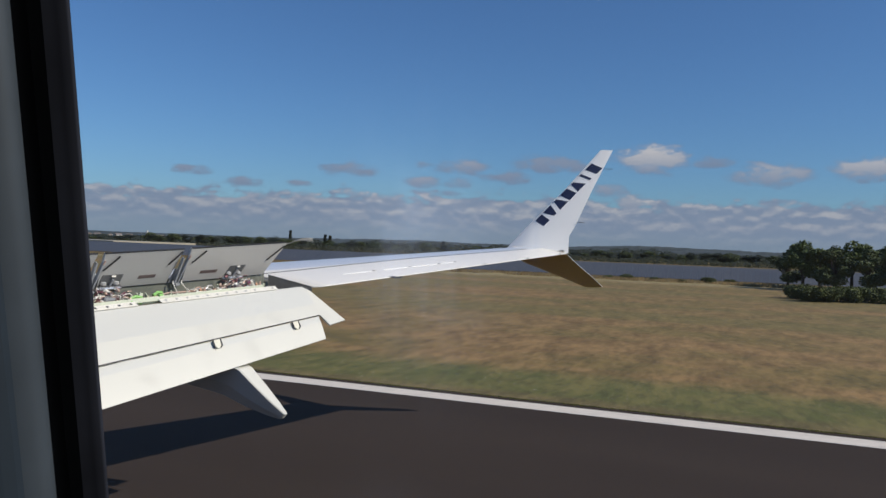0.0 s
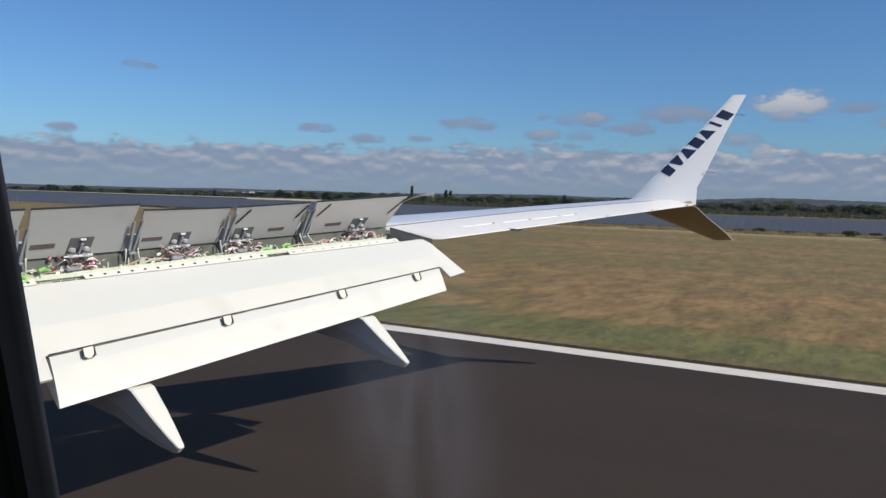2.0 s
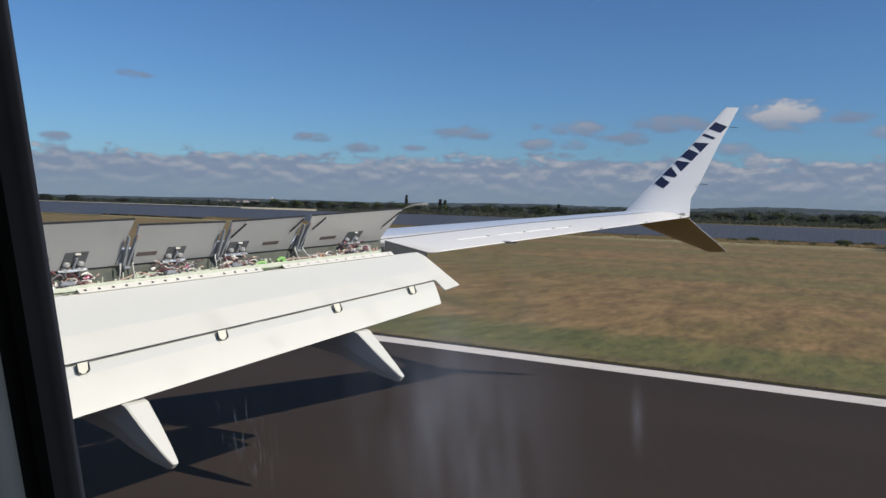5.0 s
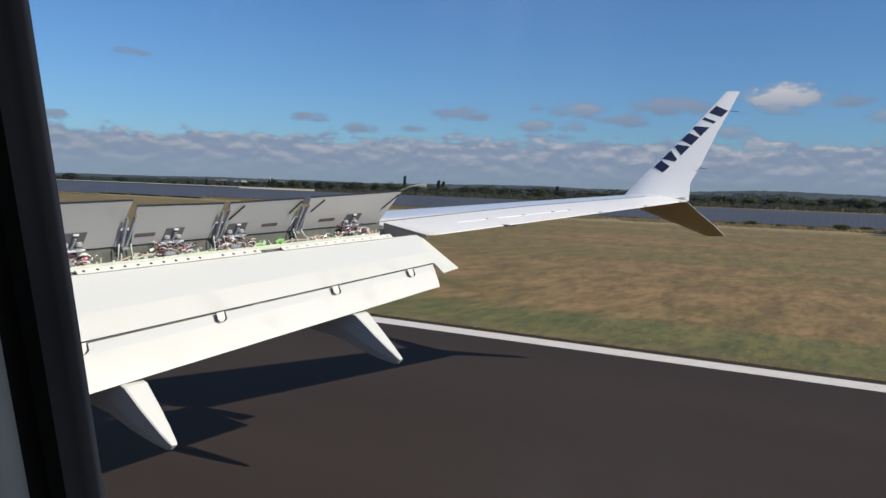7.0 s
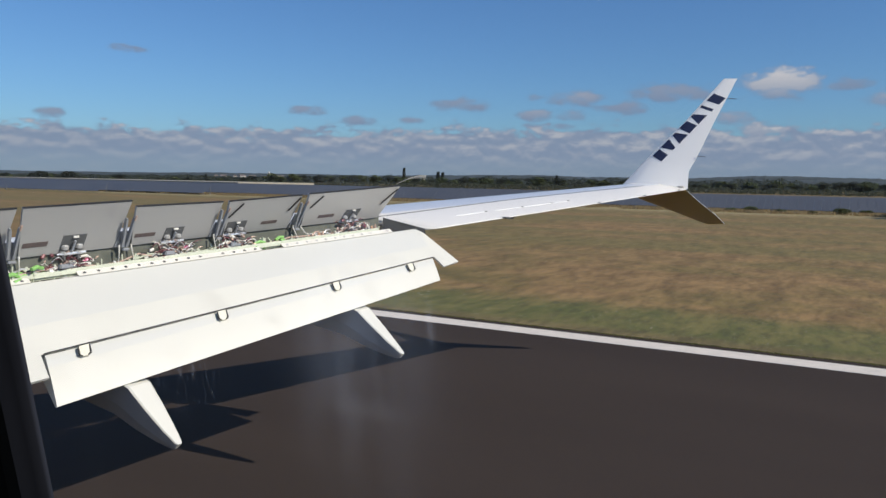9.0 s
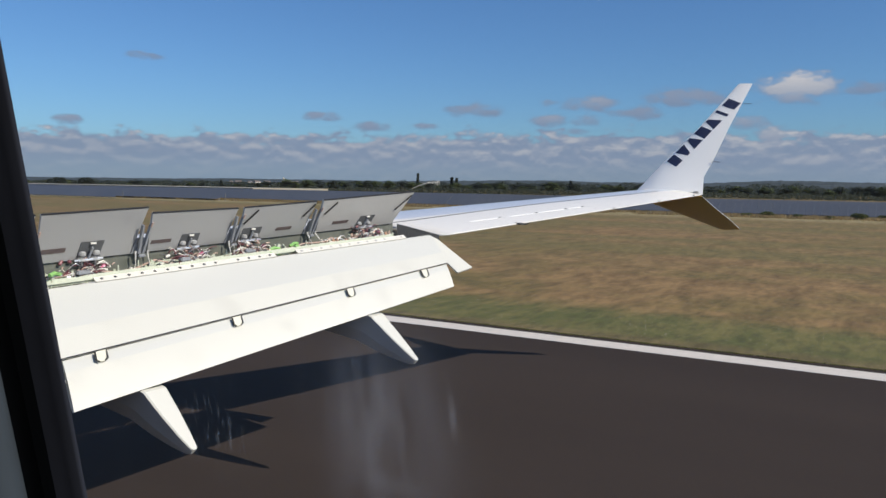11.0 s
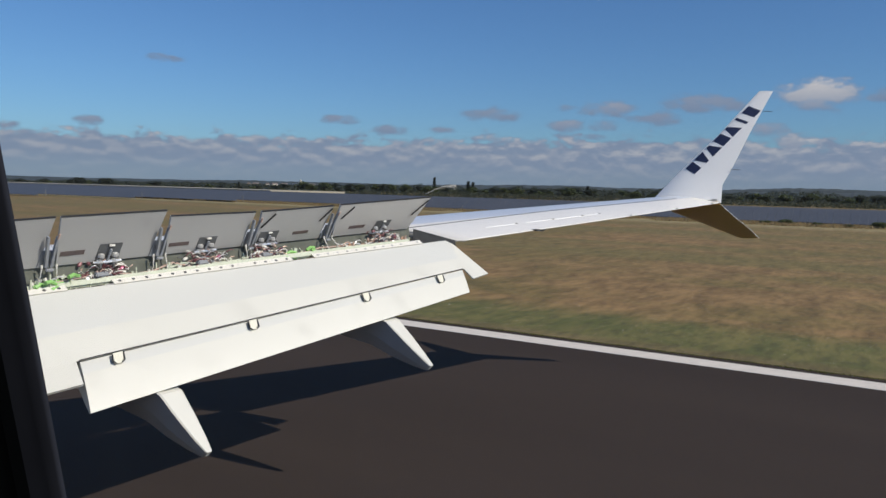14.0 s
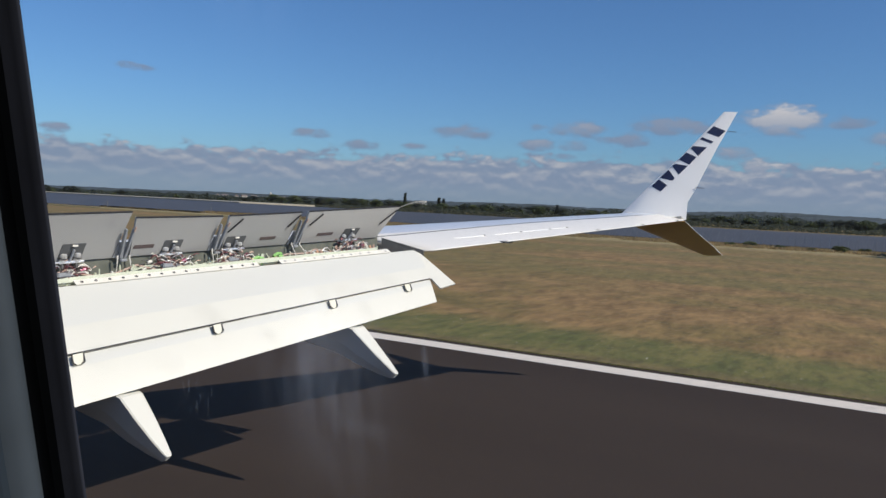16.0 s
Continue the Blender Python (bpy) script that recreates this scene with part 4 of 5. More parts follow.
win = part("window_frame", loft([square_ring(1.79), win_ring(1.800, 0.012), win_ring(1.7965, 0.001)], caps=False), M_SEAL, plane, "black window frame")
part("window_seal", loft([win_ring(1.7965, 0.001), win_ring(1.796, 0.0), win_ring(1.7955, 0.0004), win_ring(1.7950, 0.0018), win_ring(1.7945, 0.0028), win_ring(1.7940, 0.0038)], caps=False), M_SEAL, win, "black rubber window seal", smooth=True)
# inner half of the seal, a near flat strip painted darker
part("seal_inner_strip", loft([win_ring(1.7940, 0.0038), win_ring(1.7942, 0.0070), win_ring(1.793, 0.009)], caps=False), M_SEAL_INNER, win, "black inner strip of the seal")
part("retaining_ring", loft([win_ring(1.793, 0.009), win_ring(1.7918, 0.0078), win_ring(1.7905, 0.0076), win_ring(1.7885, 0.0080), win_ring(1.7868, 0.0092)], caps=False), M_RING, win, "plastic retaining ring, its lit tone painted", smooth=True)
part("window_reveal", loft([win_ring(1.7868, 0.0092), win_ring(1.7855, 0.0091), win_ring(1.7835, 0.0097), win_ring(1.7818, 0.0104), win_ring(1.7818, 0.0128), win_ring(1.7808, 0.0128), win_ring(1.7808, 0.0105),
                            win_ring(1.7765, 0.0113), win_ring(1.7765, 0.016), win_ring(1.7738, 0.016), win_ring(1.7738, 0.0117), win_ring(1.74, 0.02), win_ring(1.66, 0.07)], caps=False), M_REVEAL, win, "plastic window reveal with two grooves, shade in its colour")
M_PANE = bpy.data.materials.new("window_pane")
M_PANE.use_nodes = True
pn = M_PANE.node_tree
pn.nodes.clear()


def pmath(op, a, b=None):
    n = pn.nodes.new("ShaderNodeMath")
    n.operation = op
    for i, v in enumerate((a, b)):
        if v is None:
            continue
        if isinstance(v, (int, float)):
            n.inputs[i].default_value = v
        else:
            pn.links.new(v, n.inputs[i])
    return n.outputs[0]


pgeo = pn.nodes.new("ShaderNodeNewGeometry")
psep = pn.nodes.new("ShaderNodeSeparateXYZ")
pn.links.new(pgeo.outputs["Position"], psep.inputs[0])
pmap = pn.nodes.new("ShaderNodeMapping")
pmap.inputs["Scale"].default_value = (0, 1500, 380)
pn.links.new(pgeo.outputs["Position"], pmap.inputs[0])
pnoise = pn.nodes.new("ShaderNodeTexNoise")
pnoise.inputs["Scale"].default_value, pnoise.inputs["Detail"].default_value = 1.0, 4
pn.links.new(pmap.outputs[0], pnoise.inputs["Vector"])
def blot(y, z, sy, sz):
    a = pmath("DIVIDE", pmath("SUBTRACT", psep.outputs[1], y), sy)
    b = pmath("DIVIDE", pmath("SUBTRACT", psep.outputs[2], z), sz)
    return pmath("POWER", 2.718, pmath("MULTIPLY", pmath("ADD", pmath("MULTIPLY", a, a), pmath("MULTIPLY", b, b)), -1.0))


drip_n = pmath("MAXIMUM", pmath("MULTIPLY", pmath("SUBTRACT", pnoise.outputs[0], 0.53), 5.0), 0.0)
wisp_n = pn.nodes.new("ShaderNodeTexNoise")
wisp_n.inputs["Scale"].default_value, wisp_n.inputs["Detail"].default_value = 1.0, 5
wisp_m = pn.nodes.new("ShaderNodeMapping")
wisp_m.inputs["Scale"].default_value = (0, 230, 70)
pn.links.new(pgeo.outputs["Position"], wisp_m.inputs[0])
pn.links.new(wisp_m.outputs[0], wisp_n.inputs["Vector"])
wisps = pmath("MAXIMUM", pmath("MULTIPLY", pmath("SUBTRACT", wisp_n.outputs[0], 0.30), 1.8), 0.0)
# dried runs of water, a wiped veil and a few short streaks
drips = pmath("MULTIPLY", pmath("ADD", blot(0.054, 3.776, 0.0045, 0.0045), blot(0.052, 3.711, 0.0040, 0.0045)), drip_n)
veil = pmath("MULTIPLY", pmath("ADD", pmath("ADD", blot(0.030, 3.781, 0.0065, 0.010), blot(0.024, 3.718, 0.009, 0.014)), pmath("MULTIPLY", blot(0.029, 3.665, 0.007, 0.012), 0.7)), wisps)
patch = pmath("ADD", blot(0.029, 3.7745, 0.004, 0.0010), blot(0.0175, 3.7100, 0.005, 0.0013))
fleck_w = pmath("ADD", blot(0.0215, 3.7835, 0.00035, 0.0018), blot(0.0060, 3.7215, 0.00045, 0.0022))
# the last constant is an even haze over the pane, added to lift darks
smear = pmath("ADD", pmath("ADD", pmath("MULTIPLY", drips, 0.20), pmath("MULTIPLY", veil, 0.30)), pmath("ADD", pmath("ADD", pmath("MULTIPLY", patch, 0.04), pmath("MULTIPLY", fleck_w, 0.12)), 0.014))
clear = pn.nodes.new("ShaderNodeBsdfTransparent")
film_col = pn.nodes.new("ShaderNodeCombineColor")
for i in range(3):
    pn.links.new(smear, film_col.inputs[i])
haze = pn.nodes.new("ShaderNodeBsdfTranslucent")
pn.links.new(film_col.outputs[0], haze.inputs[0])
gloss = pn.nodes.new("ShaderNodeBsdfGlossy")
gloss.inputs["Roughness"].default_value = 0.02
fres = pn.nodes.new("ShaderNodeFresnel")
fres.inputs[0].default_value = 1.18
pm1 = pn.nodes.new("ShaderNodeAddShader")
pm2 = pn.nodes.new("ShaderNodeMixShader")
pn.links.new(clear.outputs[0], pm1.inputs[0])
pn.links.new(haze.outputs[0], pm1.inputs[1])
pn.links.new(fres.outputs[0], pm2.inputs[0])
pn.links.new(pm1.outputs[0], pm2.inputs[1])
pn.links.new(gloss.outputs[0], pm2.inputs[2])
pout = pn.nodes.new("ShaderNodeOutputMaterial")
pn.links.new(pm2.outputs[0], pout.inputs[0])
pane_bm = bmesh.new()
pane_bm.faces.new([pane_bm.verts.new(p) for p in win_ring(1.7985, 0.006)])
pane = part("window_pane", pane_bm, M_PANE, win, "clear window pane with faint smears")
pane.visible_shadow = False
big_sq = []
for cy, cz in ((3.0, 4.6), (-3.0, 4.6), (-3.0, 2.8), (3.0, 2.8)):
    big_sq += [V(1.66 - 0.2 * (cz - 3.77), cy, cz)] * 9
part("cabin_lining", loft([win_ring(1.66, 0.07), big_sq], caps=False), M_CABIN, plane, "pale plastic cabin side lining")
part("cabin_floor", slab([(-1.6, -9, 2.7), (1.7, -9, 2.7), (1.7, 13, 2.7), (-1.6, 13, 2.7)], 0.05), M_CABIN, plane)

# wheels that carry the airplane
def wheel(x, y, r, w):
    tyre = bmesh.new()
    rings = []
    for a, b in ((-0.5, 0.55), (-0.5, 0.9), (-0.32, 1.0), (0.32, 1.0), (0.5, 0.9), (0.5, 0.55)):
        rings.append([V(x + a * w, y + b * r * math.cos(k * math.pi / 10), r + b * r * math.sin(k * math.pi / 10)) for k in range(20)])
    return loft(rings, bm=tyre)


for x, y, r, w in ((2.6, 7.4, 0.56, 0.40), (3.15, 7.4, 0.56, 0.40), (-2.6, 7.4, 0.56, 0.40), (-3.15, 7.4, 0.56, 0.40)):
    part("tyre", wheel(x, y, r, w), M_RUBBER, plane, "black main wheel tyre")
for x in (2.875, -2.875):
    part("gear_leg", tube([(x, 7.4, 0.56), (x, 7.4, 1.3), (x * 0.85, 7.5, 2.2)], [0.09, 0.10, 0.13], 10), M_SPOILER, plane, "grey main gear leg")
    part("axle", tube([(x - 0.3, 7.4, 0.56), (x + 0.3, 7.4, 0.56)], 0.08, 8), M_STEEL, plane)

# ================= solar farm =================
def module_corners(x, y, w=1.02):
    return [V(x, y, 0.32), V(x, y + w, 0.32), V(x + 2.7, y + w, 1.75), V(x + 2.7, y, 1.75)]


def plates(rows, thick):
    """Many thin plates as one mesh."""
    verts, faces = [], []
    for c in rows:
        n = (c[1] - c[0]).cross(c[2] - c[0]).normalized()
        b = len(verts)
        verts += c + [p - n * thick for p in c]
        for f in ((0, 1, 2, 3), (7, 6, 5, 4), (0, 4, 5, 1), (1, 5, 6, 2), (2, 6, 7, 3), (3, 7, 4, 0)):
            faces.append(tuple(b + i for i in f))
    me = bpy.data.meshes.new("panel")
    me.from_pydata(verts, [], faces)
    return me


one_module = plates([[p - V(0, 0, 0) for p in module_corners(0, 0)]], 0.04)
one_module.materials.append(M_SOLAR)
rim = []
for y in (0.0, 0.97):
    c = module_corners(0, y, 0.08)
    n = (c[1] - c[0]).cross(c[2] - c[0]).normalized()
    rim.append([p + n * 0.006 for p in c])
module_rim = plates(rim, 0.006)
module_rim.materials.append(M_FRAME)
for k in range(9):
    x = 96 + k * 8.0
    y0 = -60 if x > 118 else (118 - x) * 2.6 + 100
    y1 = 62 + (266 - x) * 3.0
    row_ob = tagged(new("solar_panel_row"), "long row of dark slate-blue solar panels on posts", "solar panels", "rows of the solar farm")
    near_row = abs(x - 120) < 0.1
    rows_, posts_ = [], []
    y, i = y0, 0
    while y < y1:
        if near_row and -20 < y < 90:
            m = new("module", one_module)
            m.parent = row_ob
            m.location = (x, y, 0)
            e = new("module_frame", module_rim)
            e.parent = m
        else:
            rows_.append(module_corners(x, y))
        if i % 4 == 0:
            posts_.append([V(x + 0.5, y, 0), V(x + 0.5, y + 0.08, 0), V(x + 0.5, y + 0.08, 0.5), V(x + 0.5, y, 0.5)])
            posts_.append([V(x + 2.2, y, 0), V(x + 2.2, y + 0.08, 0), V(x + 2.2, y + 0.08, 1.4), V(x + 2.2, y, 1.4)])
        y += 1.06 if (i + 1) % 20 else 1.25
        i += 1
    me = plates(rows_, 0.04)
    me.materials.append(M_SOLAR)
    strip = tagged(new("panel_strip", me), kind="stuff")
    strip.parent = row_ob
    me = plates(posts_, 0.08)
    me.materials.append(M_ALU)
    rack = tagged(new("post_row", me), "galvanised posts", kind="stuff")
    rack.parent = row_ob
tagged(mesh_ob("earth_bank", slab([(168, 160, 2.0), (190, 150, 2.0), (190, 640, 2.0), (168, 640, 2.0)], 2.0), M_PALE), "pale low earth bank behind the solar farm", "bank", kind="structure")

# ================= trees and distance =================
def crown_bm(lobes, count, size, seed, bm=None):
    """Many small leaf clumps scattered through the shells of several lobes."""
    r = random.Random(seed)
    verts, faces = [], []
    weights = [w * w for *_, w, _h in lobes]
    for i in range(count):
        cx, cy, cz, w, h = r.choices(lobes, weights)[0]
        while True:
            p = Vector((r.uniform(-1, 1), r.uniform(-1, 1), r.uniform(-1, 1)))
            if 0.25 < p.length < 1:
                break
        p = p * (0.55 + 0.45 * r.random() ** 0.5) / max(p.length, 0.3) * p.length ** 0.4
        c = Vector((cx + p.x * w, cy + p.y * w, cz + p.z * h))
        s = size * r.uniform(0.5, 1.4)
        m = Euler((r.uniform(-0.9, 0.9), r.uniform(-0.9, 0.9), r.uniform(0, 6.3))).to_matrix()
        b = len(verts)
        for dx, dy, dz in ((-1, -0.5, 0), (0.1, -0.9, 0.25), (1, 0.1, 0), (0.2, 0.9, 0.2), (-0.7, 0.6, -0.1)):
            verts.append(c + m @ Vector((dx, dy, dz)) * s)
        faces.append((b, b + 1, b + 2, b + 3, b + 4))
    me = bpy.data.meshes.new("crown")
    me.from_pydata(verts, [], faces)
    return me


def tree(kind, height, seed, leaf, label, count=6500, size=0.16, cat="tree"):
    r = random.Random(seed)
    ob = tagged(new(kind), label, cat)
    th = height * 0.42
    bm = tube([(0, 0, -0.1), (r.uniform(-.1, .1) * height * .1, 0, th * 0.5), (r.uniform(-.1, .1) * height * .2, 0, th), (0, 0, height * 0.75)], [height * 0.03, height * 0.024, height * 0.018, height * 0.005], 7)
    lobes = []
    for k in range(11):
        a = k * 2.4 + r.uniform(-0.4, 0.4)
        rad = height * r.uniform(0.1, 0.26)
        z = height * r.uniform(0.24, 0.82)
        w = height * r.uniform(0.12, 0.2)
        p = (rad * math.cos(a), rad * math.sin(a), z)
        lobes.append((*p, w, w * 0.8))
        tube([(0, 0, th * r.uniform(0.6, 1.0)), (p[0] * 0.5, p[1] * 0.5, lerp(th, z, 0.6)), p], [height * 0.012, height * 0.008, height * 0.003], 5, bm=bm)
    lobes.append((0, 0, height * 0.82, height * 0.14, height * 0.16))
    part("trunk", bm, M_BARK, ob)
    me = crown_bm(lobes, count, size * height / 10, seed)
    me.materials.append(leaf)
    c = new("crown", me)
    c.parent = ob
    return ob


def poplar(height, seed):
    r = random.Random(seed)
    ob = tagged(new("poplar_tree"), "tall narrow dark green poplar behind the field", "tree")
    part("trunk", tube([(0, 0, -0.1), (0, 0, height * 0.9)], [height * 0.02, height * 0.004], 6), M_BARK, ob)
    lobes = [(r.uniform(-.3, .3), r.uniform(-.3, .3), height * (0.15 + 0.8 * k / 7), height * (0.075 - 0.004 * abs(k - 2)), height * 0.1) for k in range(8)]
    me = crown_bm(lobes, 900, 0.4, seed)
    me.materials.append(M_WOOD_FAR)
    c = new("crown", me)
    c.parent = ob
    return ob


def bush(kind, w, h, seed, leaf, label):
    r = random.Random(seed)
    ob = tagged(new(kind), label, "bush")
    lobes = [(r.uniform(-.5, .5) * w, r.uniform(-.3, .3) * w, h * r.uniform(0.3, 0.6), w * r.uniform(0.25, 0.4), h * 0.4) for _ in range(6)]
    part("stem", tube([(0, 0, -0.1), (0.1, 0, h * 0.6)], [0.08, 0.03], 5), M_BARK, ob)
    me = crown_bm(lobes, 4500, h * 0.045, seed)
    me.materials.append(leaf)
    c = new("crown", me)
    c.parent = ob
    return ob


def at_bearing(deg, dist):
    return V(1.7 + dist * math.sin(radians(deg)), dist * math.cos(radians(deg)), 0)


# the near trees and hedge beside the field
protos = [tree("tree", 10, 11, M_LEAF, "broad green tree at the field edge"), tree("tree", 10, 12, M_LEAF_B, "dark green tree at the field edge"),
          tree("tree", 10, 13, M_LEAF, "green tree with an open crown"), tree("tree", 10, 14, M_LEAF_Y, "tree with yellowing leaves")]
spots_near = ((92.4, 112, 5.2, 1), (93.3, 106, 6.4, 0), (94.3, 116, 5.6, 2), (95.2, 104, 5.8, 1), (96.2, 110, 6.6, 0), (97.2, 105, 5.5, 1), (98.3, 112, 6.2, 2), (99.4, 108, 5.8, 0), (100.6, 106, 6.2, 1), (102, 110, 6, 2))
first = set()
for k, (b, d, h, i) in enumerate(spots_near):
    p = at_bearing(b + 0.9, d)
    m = Matrix.Translation(p) @ pose(0, 0, 0, 0, 0, k * 67)
    if i not in first:
        first.add(i)
        protos[i].matrix_basis = m @ Matrix.Diagonal((h / 8, h / 8, h / 10, 1))
    else:
        o = copy_thing(protos[i], m)
        o.scale = (h / 8, h / 8, h / 10)
protos[3].matrix_basis = Matrix.Translation(at_bearing(104, 130))
hedge = bush("hedge_bush", 2.6, 1.5, 21, M_SHRUB, "low green shrub along the field edge")
hedge.matrix_basis = Matrix.Translation(at_bearing(93.8, 82))
for k in range(11):
    copy_thing(hedge, Matrix.Translation(at_bearing(94.6 + k * 0.95, 78 + (k * 37 % 9))) @ pose(0, 0, 0, 0, 0, k * 51))

low = bush("low_shrub", 2.2, 1.1, 22, M_SHRUB, "low green shrub in dry grass before the solar panels")
low.matrix_basis = Matrix.Translation(at_bearing(78.4, 117)) @ Matrix.Diagonal((0.6, 0.6, 0.5, 1))
for b, d, sc in ((84.6, 115, 0.5), (88.2, 116, 0.8), (70.5, 122, 0.45), (64.0, 130, 0.5), (81.3, 114, 0.55), (82.6, 117, 0.7), (86.5, 113, 0.42), (89.6, 118, 0.6)):
    o = copy_thing(low, Matrix.Translation(at_bearing(b, d)) @ pose(0, 0, 0, 0, 0, b * 31))
    o.scale = (sc,) * 3

# woods behind the solar farm
rw = random.Random(5)
far_trees = [tree("tree", 9, 31, M_WOOD_FAR, "dark green tree behind the solar farm", 2600, 0.20), tree("tree", 9, 32, M_LEAF_B, "green tree behind the solar farm", 2600, 0.20)]
placed = set()
for k in range(118):
    b = 30 + k * 0.58 + rw.uniform(-0.4, 0.4)
    d = rw.uniform(350, 460)
    h = (2.8 if b < 47 else 4.7) + rw.uniform(-1.1, 1.5)
    i = k % 2
    m = Matrix.Translation(at_bearing(b, d)) @ pose(0, 0, 0, 0, 0, rw.uniform(0, 360))
    sc = (h / 9 * 1.9, h / 9 * 1.9, h / 9)
    if i not in placed:
        placed.add(i)
        far_trees[i].matrix_basis = m @ Matrix.Diagonal((*sc, 1))
    else:
        o = copy_thing(far_trees[i], m)
        o.scale = sc
pop = poplar(9, 41)
pop.matrix_basis = Matrix.Translation(at_bearing(58.0, 400))
for b, h in ((60.5, 8.2), (60.85, 7.8), (69.2, 7.2), (43.9, 4.8), (77.5, 5.5)):
    o = copy_thing(pop, Matrix.Translation(at_bearing(b, 400)))
    o.scale = (h / 9 * 1.35, h / 9 * 1.35, h / 9 * 0.9)
big_bush = bush("round_bush", 5.6, 4.8, 51, M_WOOD_FAR, "large dark round bush at the field edge")
big_bush.matrix_basis = Matrix.Translation(at_bearing(35.2, 330))
copy_thing(big_bush, Matrix.Translation(at_bearing(33.5, 345)) @ pose(0, 0, 0, 0, 0, 140))

# scrub under the trees
verts, faces = [], []
rs = random.Random(19)
for i in range(26000):
    b = rs.uniform(40, 106)
    top = 2.1 + 1.3 * noise.noise(Vector((b * 0.9, 1.3, 0))) + 0.7 * noise.noise(Vector((b * 4.1, 5.3, 0)))
    top *= 0.5 + 0.5 * min(max((b - 44) / 8, 0), 1)
    p = at_bearing(b, rs.uniform(322, 346)) + V(0, 0, rs.uniform(0.05, 1.0) * max(top, 0.5))
    s = rs.uniform(0.16, 0.40)
    m = Euler((rs.uniform(-0.9, 0.9), rs.uniform(-0.9, 0.9), rs.uniform(0, 6.3))).to_matrix()
    q = len(verts)
    for dx, dy, dz in ((-1, -0.5, 0), (0.1, -0.9, 0.3), (1, 0.1, 0), (0.2, 0.9, 0.3), (-0.7, 0.6, -0.1)):
        verts.append(p + m @ Vector((dx, dy, dz)) * s)
    faces.append((q, q + 1, q + 2, q + 3, q + 4))
me = bpy.data.meshes.new("scrub_belt")
me.from_pydata(verts, [], faces)
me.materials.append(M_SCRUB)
tagged(new("scrub_belt", me), "low green scrub under the distant trees", "scrub", kind="stuff")

# continuous far wood
verts, faces = [], []
rf = random.Random(9)
for i in range(42000):
    b = rf.uniform(20, 106)
    d = rf.uniform(480, 640)
    hmax = 4.6 + 0.03 * (b - 30) + 2.0 * noise.noise(Vector((b * 0.35, 3.3, 0))) + 2.3 * noise.noise(Vector((b * 1.5, 9.3, 0)))
    hmax *= 0.55 + 0.45 * min(max((b - 38) / 20, 0), 1)
    p = at_bearing(b, d) + V(0, 0, rf.uniform(0.1, 1.0) * max(hmax, 1.2))
    s = rf.uniform(0.25, 0.6)
    m = Euler((rf.uniform(-0.9, 0.9), rf.uniform(-0.9, 0.9), rf.uniform(0, 6.3))).to_matrix()
    q = len(verts)
    for dx, dy, dz in ((-1, -0.5, 0), (0.1, -0.9, 0.3), (1, 0.1, 0), (0.2, 0.9, 0.3), (-0.7, 0.6, -0.1)):
        verts.append(p + m @ Vector((dx, dy, dz)) * s)
    faces.append((q, q + 1, q + 2, q + 3, q + 4))
me = bpy.data.meshes.new("far_woods")
me.from_pydata(verts, [], faces)
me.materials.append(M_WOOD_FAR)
tagged(new("far_woods", me), "distant belt of dark green woodland", "woods", kind="stuff")

# backing strip, added to fill the gaps between the far leaf clumps
bm = bmesh.new()
prev = None
for k in range(0, 900):
    b = 18 + k * 0.1
    h = 3.0 + 0.028 * (b - 30) + 1.3 * noise.noise(Vector((b * 0.35, 3.3, 0))) + 0.9 * noise.noise(Vector((b * 1.7, 9.3, 0))) + 0.8 * noise.noise(Vector((b * 6.1, 2.3, 0)))
    p0, p1, p2 = at_bearing(b, 540), at_bearing(b, 552) + V(0, 0, max(h, 0.9)), at_bearing(b, 600)
    cur = [bm.verts.new(p) for p in (p0, p1, p2)]
    if prev:
        for i in range(2):
            bm.faces.new((prev[i], cur[i], cur[i + 1], prev[i + 1]))
    prev = cur
tagged(mesh_ob("woods_backing", bm, M_WOOD_FAR), "solid dark strip backing the leaf clumps of the distant woods", "woods", kind="stuff")

# hills
for name, dist, base, amp, seed in (("hill_ridge", 1700, 12.5, 5, 1.0), ("hill_ridge", 3300, 29, 10, 7.0)):
    bm = bmesh.new()
    prev = None
    for k in range(0, 521):
        b = 5 + k * 0.2
        h = base + amp * noise.fractal(Vector((b * 0.10, seed, 0)), 1.0, 2.0, 4) + amp * 0.35 * noise.noise(Vector((b * 3.1, seed, 2)))
        h *= 0.40 + 0.72 * min(max((b - 38) / 50, 0), 1)
        p0, p1 = at_bearing(b, dist - 250), at_bearing(b, dist) + V(0, 0, max(h, 2))
        p2 = at_bearing(b, dist + 300)
        cur = [bm.verts.new(p) for p in (p0, lerp(p0, p1, 0.55) + V(0, 0, h * 0.2), p1, p2)]
        if prev:
            for i in range(3):
                bm.faces.new((prev[i], cur[i], cur[i + 1], prev[i + 1]))
        prev = cur
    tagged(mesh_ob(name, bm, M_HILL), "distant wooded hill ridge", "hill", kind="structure")


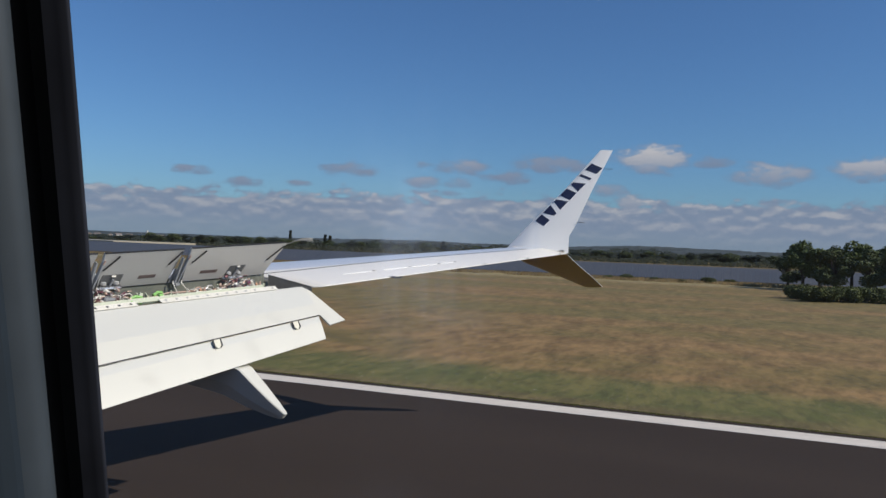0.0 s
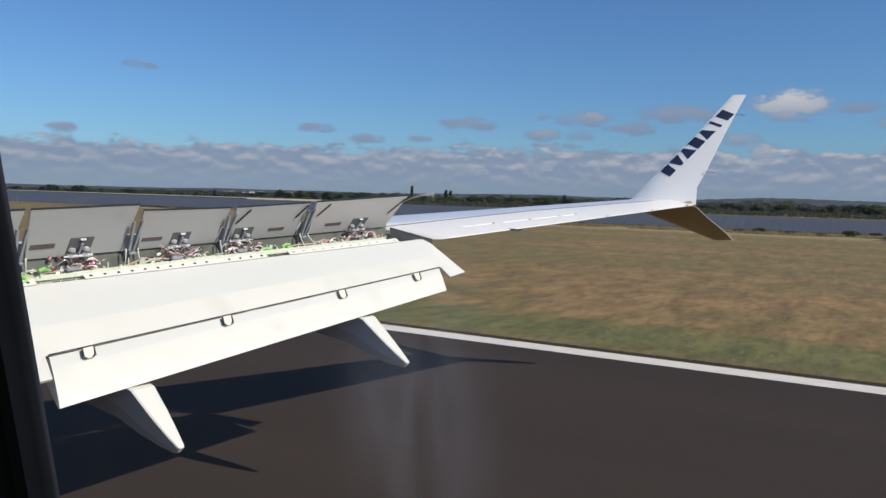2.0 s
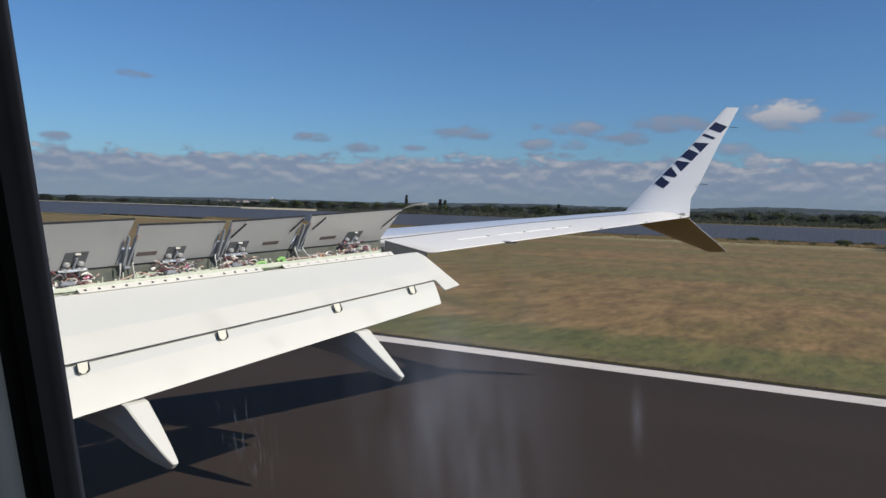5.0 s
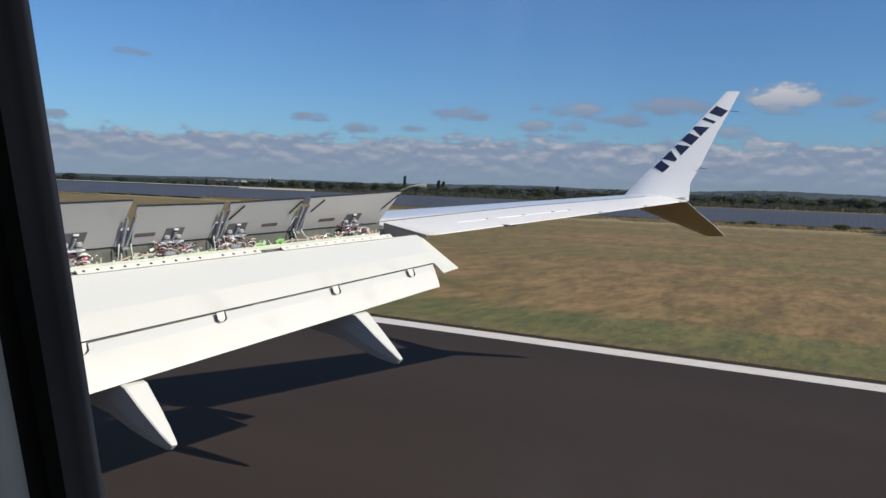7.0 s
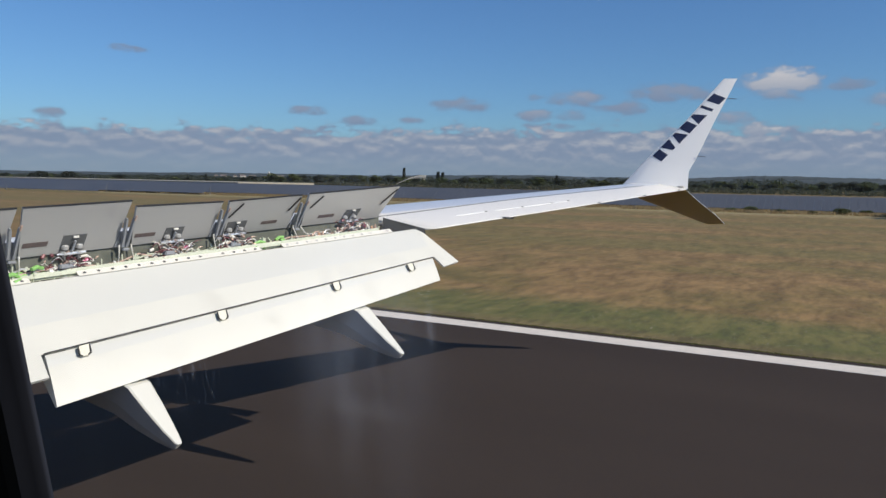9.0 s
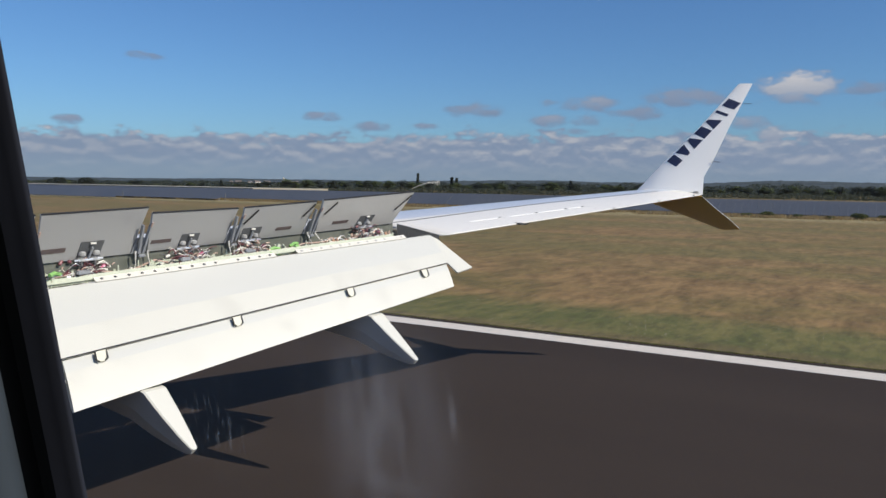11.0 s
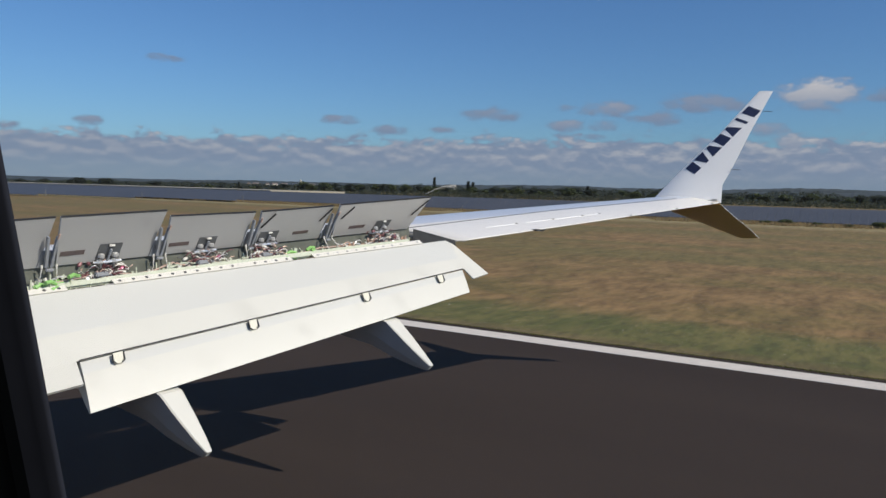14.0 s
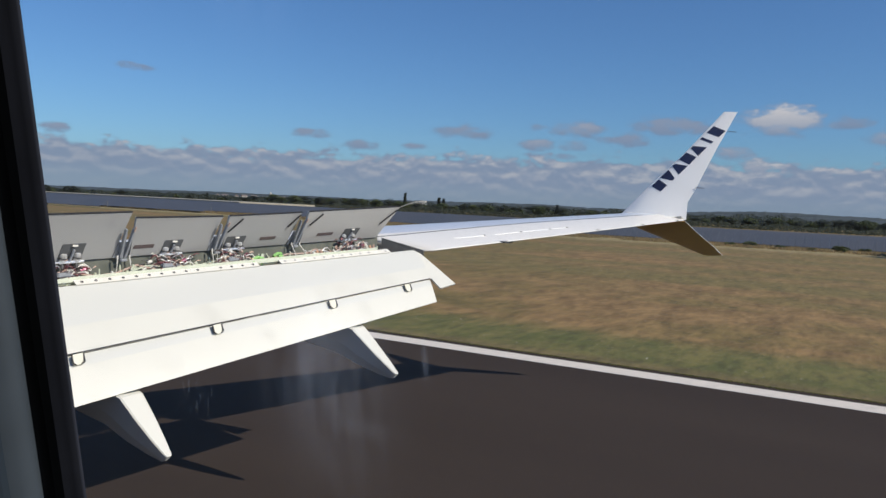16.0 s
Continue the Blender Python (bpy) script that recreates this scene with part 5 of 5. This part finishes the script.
# village with a church
def house(w, l, h, seed):
    ob = tagged(new("house"), "small pale house with a tiled roof among trees", "house")
    part("wall", box((0, 0, h / 2), (w, l, h)), M_HOUSE, ob)
    rb = loft([[V(-w * .55, -l * .52, h), V(w * .55, -l * .52, h), V(0, -l * .52, h + w * .35)], [V(-w * .55, l * .52, h), V(w * .55, l * .52, h), V(0, l * .52, h + w * .35)]])
    part("roof", rb, M_ROOF, ob)
    for dy in (-0.25, 0.25):
        part("window", box((-w * 0.5 - 0.03, dy * l, h * 0.55), (0.08, 0.9, 1.2)), M_DARK, ob)
    return ob


h0 = house(4.8, 6.6, 3.6, 1)
h0.matrix_basis = Matrix.Translation(at_bearing(44.6, 880)) @ pose(0, 0, 0, 0, 0, -40)
for b, d, r_ in ((45.1, 900, 20), (45.9, 890, -50), (46.4, 880, 70), (47.1, 905, 35), (48.6, 880, 10), (49.1, 896, 60), (50.3, 900, -20)):
    copy_thing(h0, Matrix.Translation(at_bearing(b, d)) @ pose(0, 0, 0, 0, 0, r_))
church = tagged(new("church"), "pale village church with a pointed spire", "church")
part("nave", box((0, 0, 4), (9, 16, 8)), M_HOUSE, church)
part("tower", box((0, -9, 6), (4, 4, 12)), M_HOUSE, church)
part("spire", loft([[V(-2.1, -11.1, 12), V(2.1, -11.1, 12), V(2.1, -6.9, 12), V(-2.1, -6.9, 12)], [V(-.1, -9.1, 17), V(.1, -9.1, 17), V(.1, -8.9, 17), V(-.1, -8.9, 17)]]), M_HOUSE, church)
church.matrix_basis = Matrix.Translation(at_bearing(48.0, 920)) @ Matrix.Diagonal((0.6, 0.6, 0.6, 1))

# irrigation gun on the meadow behind the solar farm, its jet caught in mid-air
gun = tagged(new("irrigation_sprinkler"), "irrigation gun on a stand throwing a white water jet", "sprinkler")
gun.matrix_basis = Matrix.Translation(at_bearing(57.2, 250)) @ pose(0, 0, 0, 0, 0, -60)
for a in range(3):
    part("leg", tube([V(0, 0, 1.2), V(0.7 * math.cos(a * 2.1), 0.7 * math.sin(a * 2.1), 0)], 0.03, 5), M_ALU, gun)
part("barrel", tube([V(0, 0, 1.1), V(0.15, 0, 1.35), V(1.1, 0, 1.95)], 0.05, 6), M_ALU, gun)
rj = random.Random(77)
drops_v, drops_f = [], []
for k in range(1700):
    u = rj.random() ** 0.8
    spread = 0.05 + 0.55 * u * u
    c = V(1.1 + 9.5 * u, rj.gauss(0, spread), 1.95 + 6.0 * u - 2.9 * u * u - abs(rj.gauss(0, spread * 1.3)))
    q, e = len(drops_v), rj.uniform(0.03, 0.075)
    drops_v += [c + V(e, 0, 0), c + V(0, e, 0), c + V(-e, -e, 0), c + V(0, 0, e)]
    drops_f += [(q, q + 1, q + 3), (q + 1, q + 2, q + 3), (q + 2, q, q + 3), (q + 2, q + 1, q)]
me = bpy.data.meshes.new("water_jet")
me.from_pydata(drops_v, [], drops_f)
me.materials.append(M_HOUSE)
jet = tagged(new("water_jet", me), "white spray of water drops", kind="stuff")
jet.parent = gun
